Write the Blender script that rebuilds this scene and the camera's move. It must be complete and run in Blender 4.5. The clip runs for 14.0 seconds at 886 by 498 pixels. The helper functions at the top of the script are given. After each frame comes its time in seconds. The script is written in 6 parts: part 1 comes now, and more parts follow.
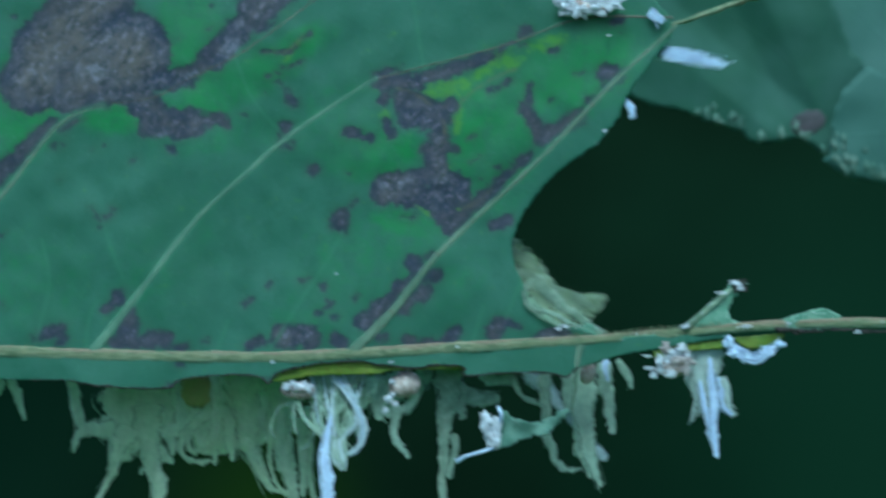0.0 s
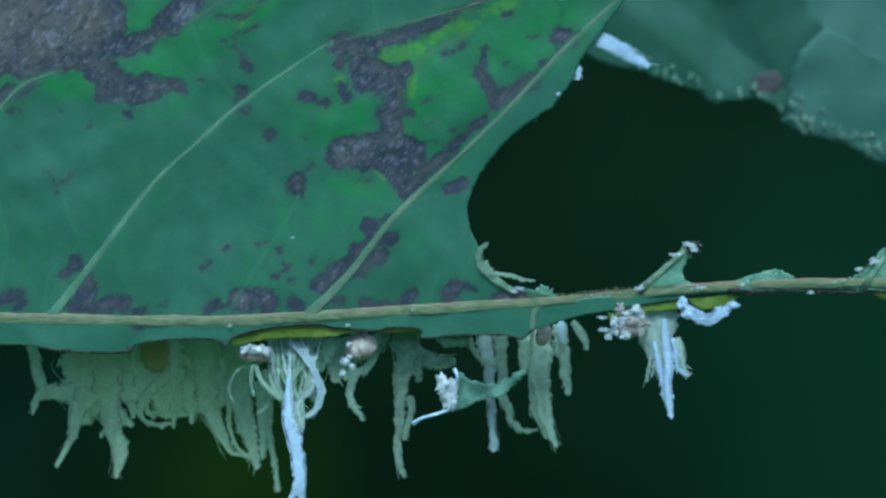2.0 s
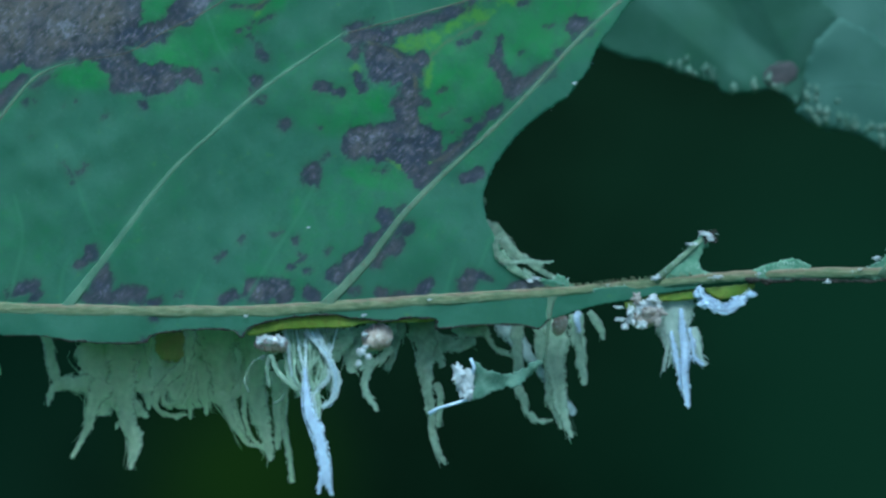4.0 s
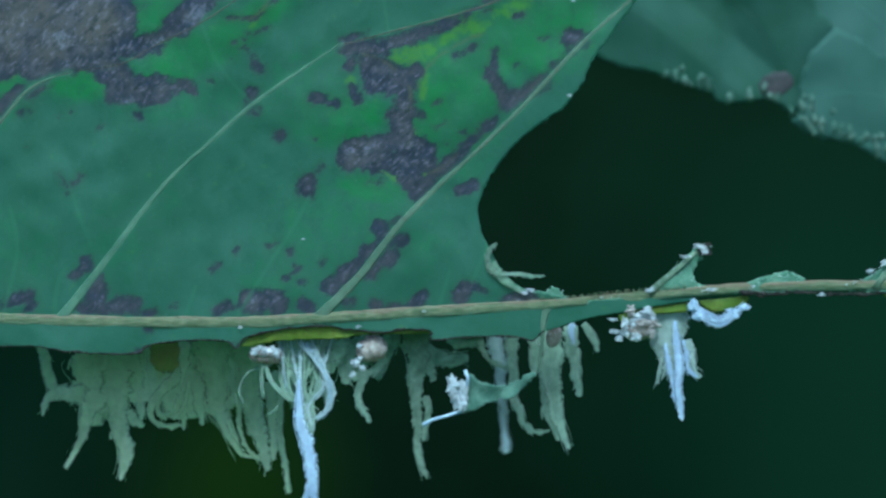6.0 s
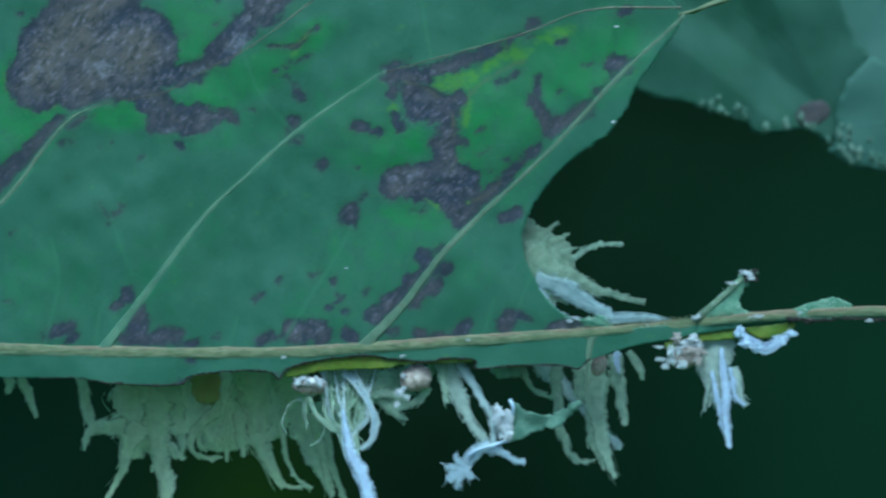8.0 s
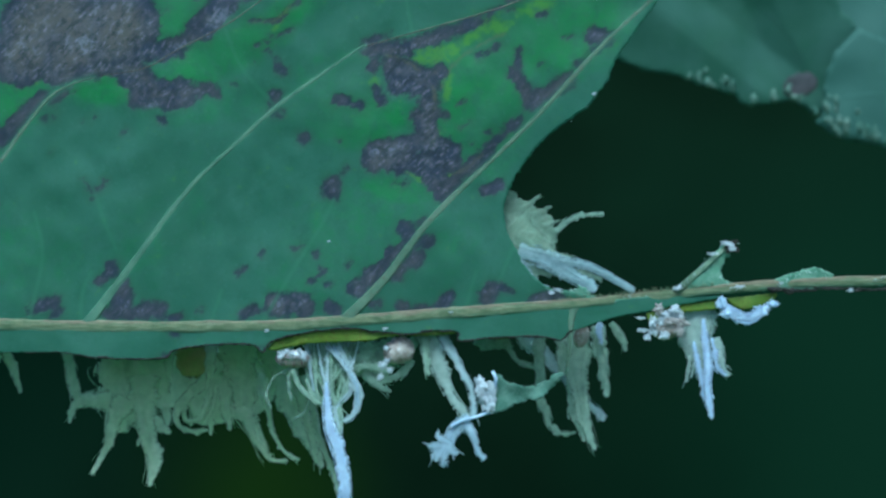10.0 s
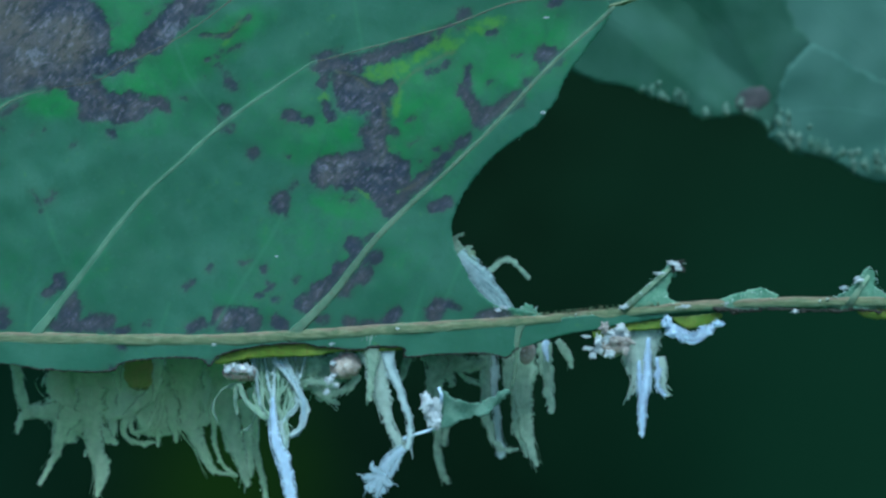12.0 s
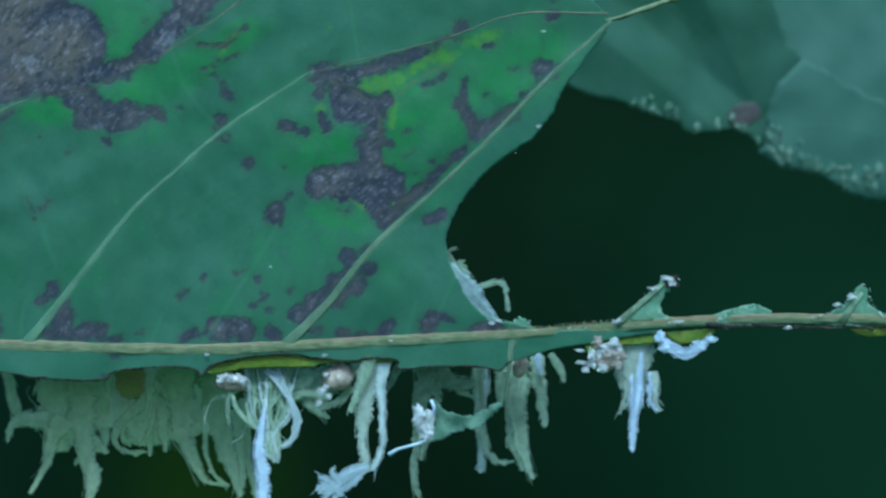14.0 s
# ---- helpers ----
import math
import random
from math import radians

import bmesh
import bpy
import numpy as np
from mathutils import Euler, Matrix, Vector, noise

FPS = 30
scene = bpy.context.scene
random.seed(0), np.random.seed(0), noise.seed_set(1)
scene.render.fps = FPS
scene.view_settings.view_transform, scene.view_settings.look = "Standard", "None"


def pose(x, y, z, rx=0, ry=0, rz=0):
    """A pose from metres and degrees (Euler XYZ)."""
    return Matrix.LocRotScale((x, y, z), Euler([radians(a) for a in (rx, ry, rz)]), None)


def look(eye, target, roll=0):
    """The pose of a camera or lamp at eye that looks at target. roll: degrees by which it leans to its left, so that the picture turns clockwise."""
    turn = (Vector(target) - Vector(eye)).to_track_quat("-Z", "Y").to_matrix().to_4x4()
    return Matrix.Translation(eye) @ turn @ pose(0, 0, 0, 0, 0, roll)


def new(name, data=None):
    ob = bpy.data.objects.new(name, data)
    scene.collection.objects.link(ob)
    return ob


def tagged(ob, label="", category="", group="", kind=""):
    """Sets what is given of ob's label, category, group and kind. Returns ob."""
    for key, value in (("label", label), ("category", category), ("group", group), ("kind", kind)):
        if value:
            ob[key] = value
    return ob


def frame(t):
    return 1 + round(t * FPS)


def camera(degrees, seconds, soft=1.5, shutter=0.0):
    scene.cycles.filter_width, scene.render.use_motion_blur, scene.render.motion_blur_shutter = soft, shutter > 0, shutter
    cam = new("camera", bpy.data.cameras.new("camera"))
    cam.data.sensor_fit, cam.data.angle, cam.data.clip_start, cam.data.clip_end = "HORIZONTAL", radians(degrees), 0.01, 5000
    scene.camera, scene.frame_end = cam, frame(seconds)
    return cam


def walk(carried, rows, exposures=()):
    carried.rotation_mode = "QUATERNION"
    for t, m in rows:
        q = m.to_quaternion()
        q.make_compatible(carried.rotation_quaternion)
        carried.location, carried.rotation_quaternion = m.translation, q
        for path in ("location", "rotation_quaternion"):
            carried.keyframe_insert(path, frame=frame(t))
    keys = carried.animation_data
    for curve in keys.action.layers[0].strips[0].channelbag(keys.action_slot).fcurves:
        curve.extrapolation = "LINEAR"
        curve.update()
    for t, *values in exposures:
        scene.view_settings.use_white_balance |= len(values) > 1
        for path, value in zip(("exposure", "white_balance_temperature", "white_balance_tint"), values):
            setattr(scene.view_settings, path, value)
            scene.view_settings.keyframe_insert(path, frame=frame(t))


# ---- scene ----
LIGHT = [(0.0, 1.32, 4690, -17), (14.0, 1.32, 4690, -17)]
cam = camera(20, 14.0, soft=2.6, shutter=0.5)
cam.data.dof.use_dof = True
cam.data.dof.focus_distance = 0.4446
cam.data.dof.aperture_fstop = 19
PATH = [
    (0.0, look((-0.00090, -0.44306, 0.00152), (0.00038, 0.00151, 0.00615), 0.61)),
    (0.5, look((-0.00052, -0.44579, 0.00216), (0.01338, -0.00141, 0.00122), 1.30)),
    (1.0, look((0.00301, -0.44593, 0.00812), (0.01428, -0.00147, 0.00785), 0.94)),
    (1.5, look((0.00446, -0.44609, 0.00361), (0.00994, -0.00153, 0.00008), 0.41)),
    (2.0, look((0.00388, -0.44597, 0.00289), (0.00826, -0.00140, -0.00029), 0.30)),
    (2.5, look((0.00226, -0.44557, 0.00404), (0.00775, -0.00103, -0.00065), 0.49)),
    (3.0, look((0.00001, -0.44485, -0.00064), (-0.00001, -0.00026, 0.00002), -0.08)),
    (3.5, look((-0.00274, -0.44430, 0.00446), (0.00342, 0.00023, -0.00090), 0.17)),
    (3.7, look((0.00108, -0.44502, 0.00106), (0.00491, -0.00045, -0.00210), 0.14)),
    (5.8, look((0.00360, -0.44473, 0.00285), (0.00632, -0.00016, -0.00105), 0.26)),
    (6.0, look((0.00275, -0.44545, 0.00393), (0.00638, -0.00088, -0.00003), 0.36)),
    (6.5, look((0.00225, -0.44558, 0.00729), (0.00999, -0.00107, 0.00216), 0.99)),
    (7.0, look((0.00123, -0.44384, 0.00464), (0.00318, 0.00074, 0.00119), 0.16)),
    (7.5, look((0.00183, -0.44505, 0.00140), (0.00242, -0.00046, -0.00095), -0.01)),
    (8.0, look((-0.00470, -0.44218, 0.00003), (-0.00136, 0.00238, 0.00496), -0.03)),
    (8.2, look((-0.00889, -0.44130, 0.00441), (-0.00525, 0.00329, 0.00423), 0.23)),
    (10.3, look((0.00232, -0.44395, -0.00152), (0.00219, 0.00064, 0.00063), -0.42)),
    (10.5, look((-0.00045, -0.44300, -0.00080), (-0.00062, 0.00159, 0.00263), -0.41)),
    (11.0, look((0.00262, -0.44339, -0.00075), (0.00131, 0.00120, 0.00126), -0.27)),
    (11.5, look((-0.00329, -0.44178, 0.00033), (0.00683, 0.00267, 0.00598), 0.42)),
    (12.0, look((0.00599, -0.44545, 0.00561), (0.01105, -0.00089, 0.00303), 0.29)),
    (12.5, look((0.00268, -0.44379, 0.00555), (0.01399, 0.00066, 0.00444), 0.97)),
    (13.0, look((0.00543, -0.44552, -0.01027), (0.01301, -0.00105, -0.00251), 0.23)),
    (13.3, look((0.00467, -0.44255, 0.00088), (0.01555, 0.00184, 0.00939), 1.63)),
    (13.5, look((-0.00164, -0.44320, -0.00552), (0.01643, 0.00091, 0.00458), 0.81)),
    (14.0, look((0.00170, -0.44519, 0.00625), (0.01203, -0.00071, 0.00524), 0.96)),
]

walk(cam, PATH, exposures=LIGHT)

# ---- daylight: open shade under a bright hazy sky ----
SUN_UP, SUN_SIDE = 58, -14
world = bpy.data.worlds.new("sky")
scene.world = world
world.use_nodes = True
sky = world.node_tree.nodes.new("ShaderNodeTexSky")
sky.sky_type, sky.sun_disc = "NISHITA", False
sky.air_density, sky.dust_density = 0.8, 4.0
sky.sun_elevation, sky.sun_rotation = radians(SUN_UP), radians(180 + SUN_SIDE)
world.node_tree.links.new(sky.outputs[0], world.node_tree.nodes["Background"].inputs[0])
world.node_tree.nodes["Background"].inputs[1].default_value = 0.075
sun = new("sun", bpy.data.lights.new("sun", "SUN"))
sun.data.energy, sun.data.angle, sun.data.color = 1.6, radians(26), (1.0, 0.97, 0.92)
sun.matrix_world = look((0, 0, 0), (math.sin(radians(SUN_SIDE)) * math.cos(radians(SUN_UP)) * -1,
                                    math.cos(radians(SUN_SIDE)) * math.cos(radians(SUN_UP)), -math.sin(radians(SUN_UP))))


# ---- helpers of this scene; lengths in millimetres on the leaf's sheet: u across, v down, d behind it ----
def pt(u, v, d=0.0):
    return Vector(((u - 78.4) / 1000, d / 1000, (44.1 - v) / 1000))


def arr(u, v, d):
    return np.stack([(u - 78.4) / 1000, d / 1000, (44.1 - v) / 1000], -1)


def spline(points, n):
    """n points evenly spread on a smooth curve through the points given."""
    p = np.array(points, float)
    p = np.vstack([2 * p[0] - p[1], p, 2 * p[-1] - p[-2]])
    out = []
    for i in range(1, len(p) - 2):
        a, b, c, e = p[i - 1], p[i], p[i + 1], p[i + 2]
        t = np.linspace(0, 1, 24, endpoint=False)[:, None]
        out.append(0.5 * (2 * b + (c - a) * t + (2 * a - 5 * b + 4 * c - e) * t**2 + (3 * b - a - 3 * c + e) * t**3))
    out = np.vstack(out + [p[-2:-1]])
    s = np.concatenate([[0], np.cumsum(np.linalg.norm(np.diff(out, axis=0), axis=1))])
    w = np.linspace(0, s[-1], n)
    return np.stack([np.interp(w, s, out[:, k]) for k in range(out.shape[1])], 1)


def bumps(u, v, size, seed):
    """Smooth noise of about -1 to 1 on a grid, with features of that size."""
    r = np.random.RandomState(seed)
    out = np.zeros(np.broadcast(u, v).shape)
    for k in range(12):
        a, ph, f = r.rand() * 2 * np.pi, r.rand() * 2 * np.pi, (0.6 + r.rand()) * 2 * np.pi / size
        out += np.sin((u * np.cos(a) + v * np.sin(a)) * f + ph + 0.8 * np.sin((u * np.sin(a) - v * np.cos(a)) * f * 0.7 + ph))
    return out / 4.5


def outside(u, v, poly):
    """Signed distance to a closed outline, negative inside."""
    best = np.full(u.shape, 1e9)
    inside = np.zeros(u.shape, bool)
    for (x0, y0), (x1, y1) in zip(poly, np.roll(poly, -1, 0)):
        dx, dy = x1 - x0, y1 - y0
        k = np.clip(((u - x0) * dx + (v - y0) * dy) / (dx * dx + dy * dy + 1e-12), 0, 1)
        best = np.minimum(best, (u - x0 - k * dx) ** 2 + (v - y0 - k * dy) ** 2)
        if y0 != y1:
            inside ^= ((y0 > v) != (y1 > v)) & (u < dx * (v - y0) / dy + x0)
    best = np.sqrt(best)
    return np.where(inside, -best, best)


def blobs(u, v, rows):
    """Signed distance to a union of rounded bars (u0, v0, u1, v1, r)."""
    best = np.full(u.shape, 99.0)
    for x0, y0, x1, y1, r in rows:
        dx, dy = x1 - x0, y1 - y0
        k = np.clip(((u - x0) * dx + (v - y0) * dy) / (dx * dx + dy * dy + 1e-9), 0, 1)
        best = np.minimum(best, np.hypot(u - x0 - k * dx, v - y0 - k * dy) - r)
    return best


def patches(u, v, rows):
    """Soft oval patches (u, v, ru, rv, lean) of 0 to 1."""
    out = np.zeros(u.shape)
    for x, y, a, b, lean in rows:
        c, s = math.cos(radians(lean)), math.sin(radians(lean))
        p, q = (u - x) * c + (v - y) * s, -(u - x) * s + (v - y) * c
        out = np.maximum(out, np.clip(1.6 - 1.1 * np.sqrt((p / a) ** 2 + (q / b) ** 2), 0, 1))
    return out


def part(name, data, material, parent=None, label=""):
    ob = new(name, data)
    if material:
        data.materials.append(material)
    ob.parent = parent
    if label:
        ob["label"] = label
    return ob


def mesh_of(name, verts, faces, smooth=True):
    me = bpy.data.meshes.new(name)
    me.from_pydata([tuple(p) for p in verts], [], [tuple(f) for f in faces])
    me.polygons.foreach_set("use_smooth", [smooth] * len(me.polygons))
    me.update()
    return me


def sheet(name, outline, box, step, depth, values=None, thick=0.35):
    """A thin curved sheet cut to an outline; values: name -> function of (u, v), kept as point attributes."""
    u0, u1, v0, v1 = box
    gu, gv = np.arange(u0, u1 + step, step), np.arange(v0, v1 + step, step)
    u, v = np.meshgrid(gu, gv)
    f = outline(u, v)
    corner = np.maximum(np.maximum(f[:-1, :-1], f[1:, :-1]), np.maximum(f[:-1, 1:], f[1:, 1:]))
    keep = corner < 0.55 * step
    near = np.abs(f) < 1.6 * step
    fv, fu = np.gradient(f, step)
    g = np.maximum(np.hypot(fu, fv), 0.3)
    rim = np.zeros(f.shape, bool)
    pad = np.pad(keep, 1)
    full = pad[:-1, :-1] & pad[1:, :-1] & pad[:-1, 1:] & pad[1:, 1:]
    some = pad[:-1, :-1] | pad[1:, :-1] | pad[:-1, 1:] | pad[1:, 1:]
    rim = some & ~full & near
    u = np.where(rim, u - fu / g * f, u)
    v = np.where(rim, v - fv / g * f, v)
    idx = np.full(f.shape, -1)
    idx[some] = np.arange(some.sum())
    uu, vv = u[some], v[some]
    co = arr(uu, vv, depth(uu, vv))
    n = len(co)
    j, i = np.nonzero(keep)
    quads = np.stack([idx[j, i], idx[j + 1, i], idx[j + 1, i + 1], idx[j, i + 1]], 1)
    verts = np.vstack([co, co + np.array([0, thick / 1000, 0])])
    edges = np.vstack([quads[:, [0, 1]], quads[:, [1, 2]], quads[:, [2, 3]], quads[:, [3, 0]]])
    key = np.sort(edges, 1)
    _, first, count = np.unique(key[:, 0] * n + key[:, 1], return_index=True, return_counts=True)
    e = edges[first[count == 1]]
    walls = np.stack([e[:, 1], e[:, 0], e[:, 0] + n, e[:, 1] + n], 1)
    faces = np.vstack([quads, quads[:, ::-1] + n, walls])
    me = bpy.data.meshes.new(name)
    me.vertices.add(len(verts))
    me.vertices.foreach_set("co", verts.astype(np.float32).ravel())
    me.loops.add(faces.size)
    me.loops.foreach_set("vertex_index", faces.astype(np.int32).ravel())
    me.polygons.add(len(faces))
    me.polygons.foreach_set("loop_start", np.arange(0, faces.size, 4, dtype=np.int32))
    me.update(calc_edges=True)
    me.validate()
    me.polygons.foreach_set("use_smooth", [True] * len(me.polygons))
    for key, fn in (values or {}).items():
        at = me.attributes.new(key, "FLOAT", "POINT")
        w = fn(uu, vv).astype(np.float32)
        at.data.foreach_set("value", np.concatenate([w, w]))
    return me


def tube(path, radii, sides=8, flat=1.0, rough=0.0, seed=0, closed=True):
    """Vertices and faces of a tube along points in metres; flat squeezes it in depth."""
    p = np.array(path, float)
    n = len(p)
    r = np.interp(np.linspace(0, 1, n), np.linspace(0, 1, len(radii)), radii) / 1000
    rnd = np.random.RandomState(seed)
    t = np.gradient(p, axis=0)
    t /= np.linalg.norm(t, axis=1)[:, None] + 1e-12
    ref = np.array([0, 1.0, 0])
    a = np.cross(t, ref)
    a /= np.linalg.norm(a, axis=1)[:, None] + 1e-9
    b = np.cross(a, t)
    ang = np.arange(sides) / sides * 2 * np.pi
    rr = r[:, None] * (1 + rough * rnd.randn(n, sides))
    v = p[:, None] + a[:, None] * (np.cos(ang) * rr)[..., None] + b[:, None] * (np.sin(ang) * rr * flat)[..., None]
    v = v.reshape(-1, 3)
    f = []
    for i in range(n - 1):
        for k in range(sides):
            m = (k + 1) % sides
            f.append((i * sides + k, i * sides + m, (i + 1) * sides + m, (i + 1) * sides + k))
    if closed:
        f.append(tuple(range(sides - 1, -1, -1)))
        f.append(tuple(range((n - 1) * sides, n * sides)))
    return v, f


def joined(pieces):
    verts, faces, base = [], [], 0
    for v, f in pieces:
        verts.append(np.asarray(v))
        faces += [tuple(i + base for i in q) for q in f]
        base += len(v)
    return np.vstack(verts), faces


# ---- materials ----
def material(name, rough=0.6, spec=0.4):
    m = bpy.data.materials.new(name)
    m.use_nodes = True
    b = m.node_tree.nodes["Principled BSDF"]
    b.inputs["Roughness"].default_value = rough
    b.inputs["Specular IOR Level"].default_value = spec
    return m, m.node_tree, b


def node(tree, kind, links=None, **props):
    n = tree.nodes.new("ShaderNode" + kind)
    for k, v in props.items():
        setattr(n, k, v)
    for k, v in (links or {}).items():
        if isinstance(v, bpy.types.NodeSocket):
            tree.links.new(v, n.inputs[k])
        else:
            n.inputs[k].default_value = v
    return n


def place(tree):
    return node(tree, "TexCoord").outputs["Object"]


def grain(tree, scale, detail=4.0, rough=0.6, at=None):
    return node(tree, "TexNoise", {"Vector": at or place(tree), "Scale": scale, "Detail": detail, "Roughness": rough}).outputs["Fac"]


def attr(tree, name):
    return node(tree, "Attribute", attribute_name=name).outputs["Fac"]


def ramp(tree, fac, lo, hi, a=0.0, b=1.0):
    return node(tree, "MapRange", {0: fac, 1: lo, 2: hi, 3: a, 4: b}, interpolation_type="SMOOTHSTEP").outputs[0]


def blend(tree, fac, a, b, mode="MIX"):
    n = node(tree, "Mix", data_type="RGBA", blend_type=mode)
    for i, v in ((0, fac), (6, a), (7, b)):
        if isinstance(v, bpy.types.NodeSocket):
            tree.links.new(v, n.inputs[i])
        else:
            n.inputs[i].default_value = v if i == 0 else (*v, 1)
    return n.outputs[2]


def calc(tree, op, a, b):
    return node(tree, "Math", {0: a, 1: b}, operation=op).outputs[0]


def relief(tree, bsdf, height, depth_mm, strength=1.0):
    bump = node(tree, "Bump", {"Height": height, "Strength": strength, "Distance": depth_mm / 1000})
    tree.links.new(bump.outputs[0], bsdf.inputs["Normal"])


def leaf_material():
    m, t, b = material("living_leaf", 0.5, 0.4)
    pos = place(t)
    fine, mid, big = grain(t, 2600, 5, 0.65, pos), grain(t, 420, 5, 0.6, pos), grain(t, 55, 3, 0.5, pos)
    bloom = (0.072, 0.178, 0.122)
    fresh = (0.060, 0.238, 0.062)
    f = calc(t, "ADD", attr(t, "fresh"), calc(t, "MULTIPLY", calc(t, "SUBTRACT", mid, 0.5), 1.3))
    c = blend(t, ramp(t, f, 0.1, 1.0), bloom, fresh)
    c = blend(t, ramp(t, big, 0.35, 0.7, 0, 0.8), c, (0.058, 0.150, 0.095))
    c = blend(t, ramp(t, grain(t, 160, 6, 0.7, pos), 0.46, 0.75, 0, 0.5), c, (0.095, 0.205, 0.155))
    c = blend(t, ramp(t, fine, 0.46, 0.74, 0, 0.4), c, (0.046, 0.122, 0.078))
    c = blend(t, ramp(t, grain(t, 1300, 3, 0.6, pos), 0.59, 0.72, 0, 0.45), c, (0.12, 0.25, 0.18))
    c = blend(t, ramp(t, grain(t, 330, 6, 0.75, pos), 0.48, 0.64, 0, 0.6), c, (0.050, 0.132, 0.086))
    # yellow tissue beside the dead patches
    y = calc(t, "ADD", attr(t, "yellow"), calc(t, "MULTIPLY", calc(t, "SUBTRACT", grain(t, 600, 5, 0.7, pos), 0.5), 3.4))
    c = blend(t, ramp(t, y, 0.3, 1.2, 0, 0.85), c, (0.140, 0.310, 0.046))
    # dead patches, ragged along the run of the side veins
    run = node(t, "Mapping", {"Vector": pos, "Rotation": (0, radians(-46), 0), "Scale": (2.4, 1, 1)}, vector_type="TEXTURE").outputs[0]
    tear, fray = grain(t, 1000, 6, 0.75, run), grain(t, 3200, 3, 0.6, run)
    wob = calc(t, "ADD", calc(t, "MULTIPLY", calc(t, "SUBTRACT", mid, 0.5), 3.2), calc(t, "MULTIPLY", calc(t, "SUBTRACT", tear, 0.5), 3.4))
    wob = calc(t, "ADD", wob, calc(t, "MULTIPLY", calc(t, "SUBTRACT", fray, 0.5), 1.2))
    les = calc(t, "ADD", attr(t, "dead"), wob)
    patch, crust, wide = grain(t, 230, 5, 0.7, pos), grain(t, 1000, 5, 0.7, pos), grain(t, 95, 4, 0.65, pos)
    tone = blend(t, ramp(t, wide, 0.42, 0.58), (0.046, 0.053, 0.098), (0.102, 0.096, 0.112))
    deep = calc(t, "ADD", attr(t, "dead"), calc(t, "MULTIPLY", patch, 6.0))
    tone = blend(t, ramp(t, deep, -1.6, 1.2, 0.6, 0), tone, (0.165, 0.142, 0.132))
    tone = blend(t, ramp(t, patch, 0.50, 0.60, 0, 0.7), tone, (0.130, 0.126, 0.158))
    tone = blend(t, ramp(t, grain(t, 900, 5, 0.7, run), 0.38, 0.55, 0.76, 0), tone, (0.032, 0.034, 0.055))
    tone = blend(t, ramp(t, grain(t, 1500, 4, 0.7, run), 0.52, 0.66, 0, 0.66), tone, (0.27, 0.27, 0.32))
    tone = blend(t, ramp(t, grain(t, 420, 4, 0.6, pos), 0.54, 0.70, 0, 0.5), tone, (0.23, 0.22, 0.25))
    tone = blend(t, ramp(t, calc(t, "ADD", les, calc(t, "MULTIPLY", patch, 2.0)), -0.9, 0.9, 0, 0.7), tone, (0.036, 0.040, 0.072))
    fleck = calc(t, "ADD", attr(t, "pale"), calc(t, "MULTIPLY", calc(t, "SUBTRACT", crust, 0.5), 4.6))
    tone = blend(t, ramp(t, fleck, 0.5, 1.5, 0, 0.6), tone, (0.27, 0.28, 0.35))
    inside = ramp(t, les, -0.42, 0.30, 1, 0)
    halo = ramp(t, calc(t, "ADD", les, calc(t, "MULTIPLY", calc(t, "SUBTRACT", patch, 0.5), 4.0)), 0.0, 1.3, 0.26, 0)
    c = blend(t, halo, c, (0.055, 0.13, 0.060))
    c = blend(t, inside, c, tone)
    dry = calc(t, "ADD", attr(t, "tan"), calc(t, "MULTIPLY", calc(t, "SUBTRACT", tear, 0.5), 4.0))
    c = blend(t, ramp(t, dry, 0.45, 1.5, 0, 0.6), c, (0.150, 0.150, 0.088))
    # fine pale veins
    c = blend(t, ramp(t, attr(t, "net"), 0.1, 1.0, 0, 0.55), c, (0.09, 0.23, 0.13))
    t.links.new(c, b.inputs["Base Color"])
    t.links.new(ramp(t, inside, 0, 1, 0.42, 0.85), b.inputs["Roughness"])
    h = calc(t, "ADD", calc(t, "MULTIPLY", fine, 0.5), calc(t, "MULTIPLY", inside, calc(t, "SUBTRACT", crust, 1.1)))
    relief(t, b, calc(t, "ADD", h, calc(t, "MULTIPLY", mid, 0.8)), 0.2, 0.6)
    thin = node(t, "BsdfTranslucent", {"Color": blend(t, 0.5, c, (0.22, 0.55, 0.20))})
    both = node(t, "MixShader", {0: 0.45, 1: b.outputs[0], 2: thin.outputs[0]})
    t.links.new(both.outputs[0], t.nodes["Material Output"].inputs[0])
    return m


def plain_material(name, low, high, scale, rough=0.7, bump=0.15, third=None, spec=0.3, spots=6.0):
    m, t, b = material(name, rough, spec)
    pos = place(t)
    n1, n2 = grain(t, scale, 5, 0.65, pos), grain(t, scale * spots, 4, 0.6, pos)
    c = blend(t, ramp(t, n1, 0.32, 0.68), low, high)
    if third:
        c = blend(t, ramp(t, n2, 0.52, 0.7, 0, 0.8), c, third)
    t.links.new(c, b.inputs["Base Color"])
    if bump:
        relief(t, b, calc(t, "ADD", n1, n2), bump, 0.7)
    return m


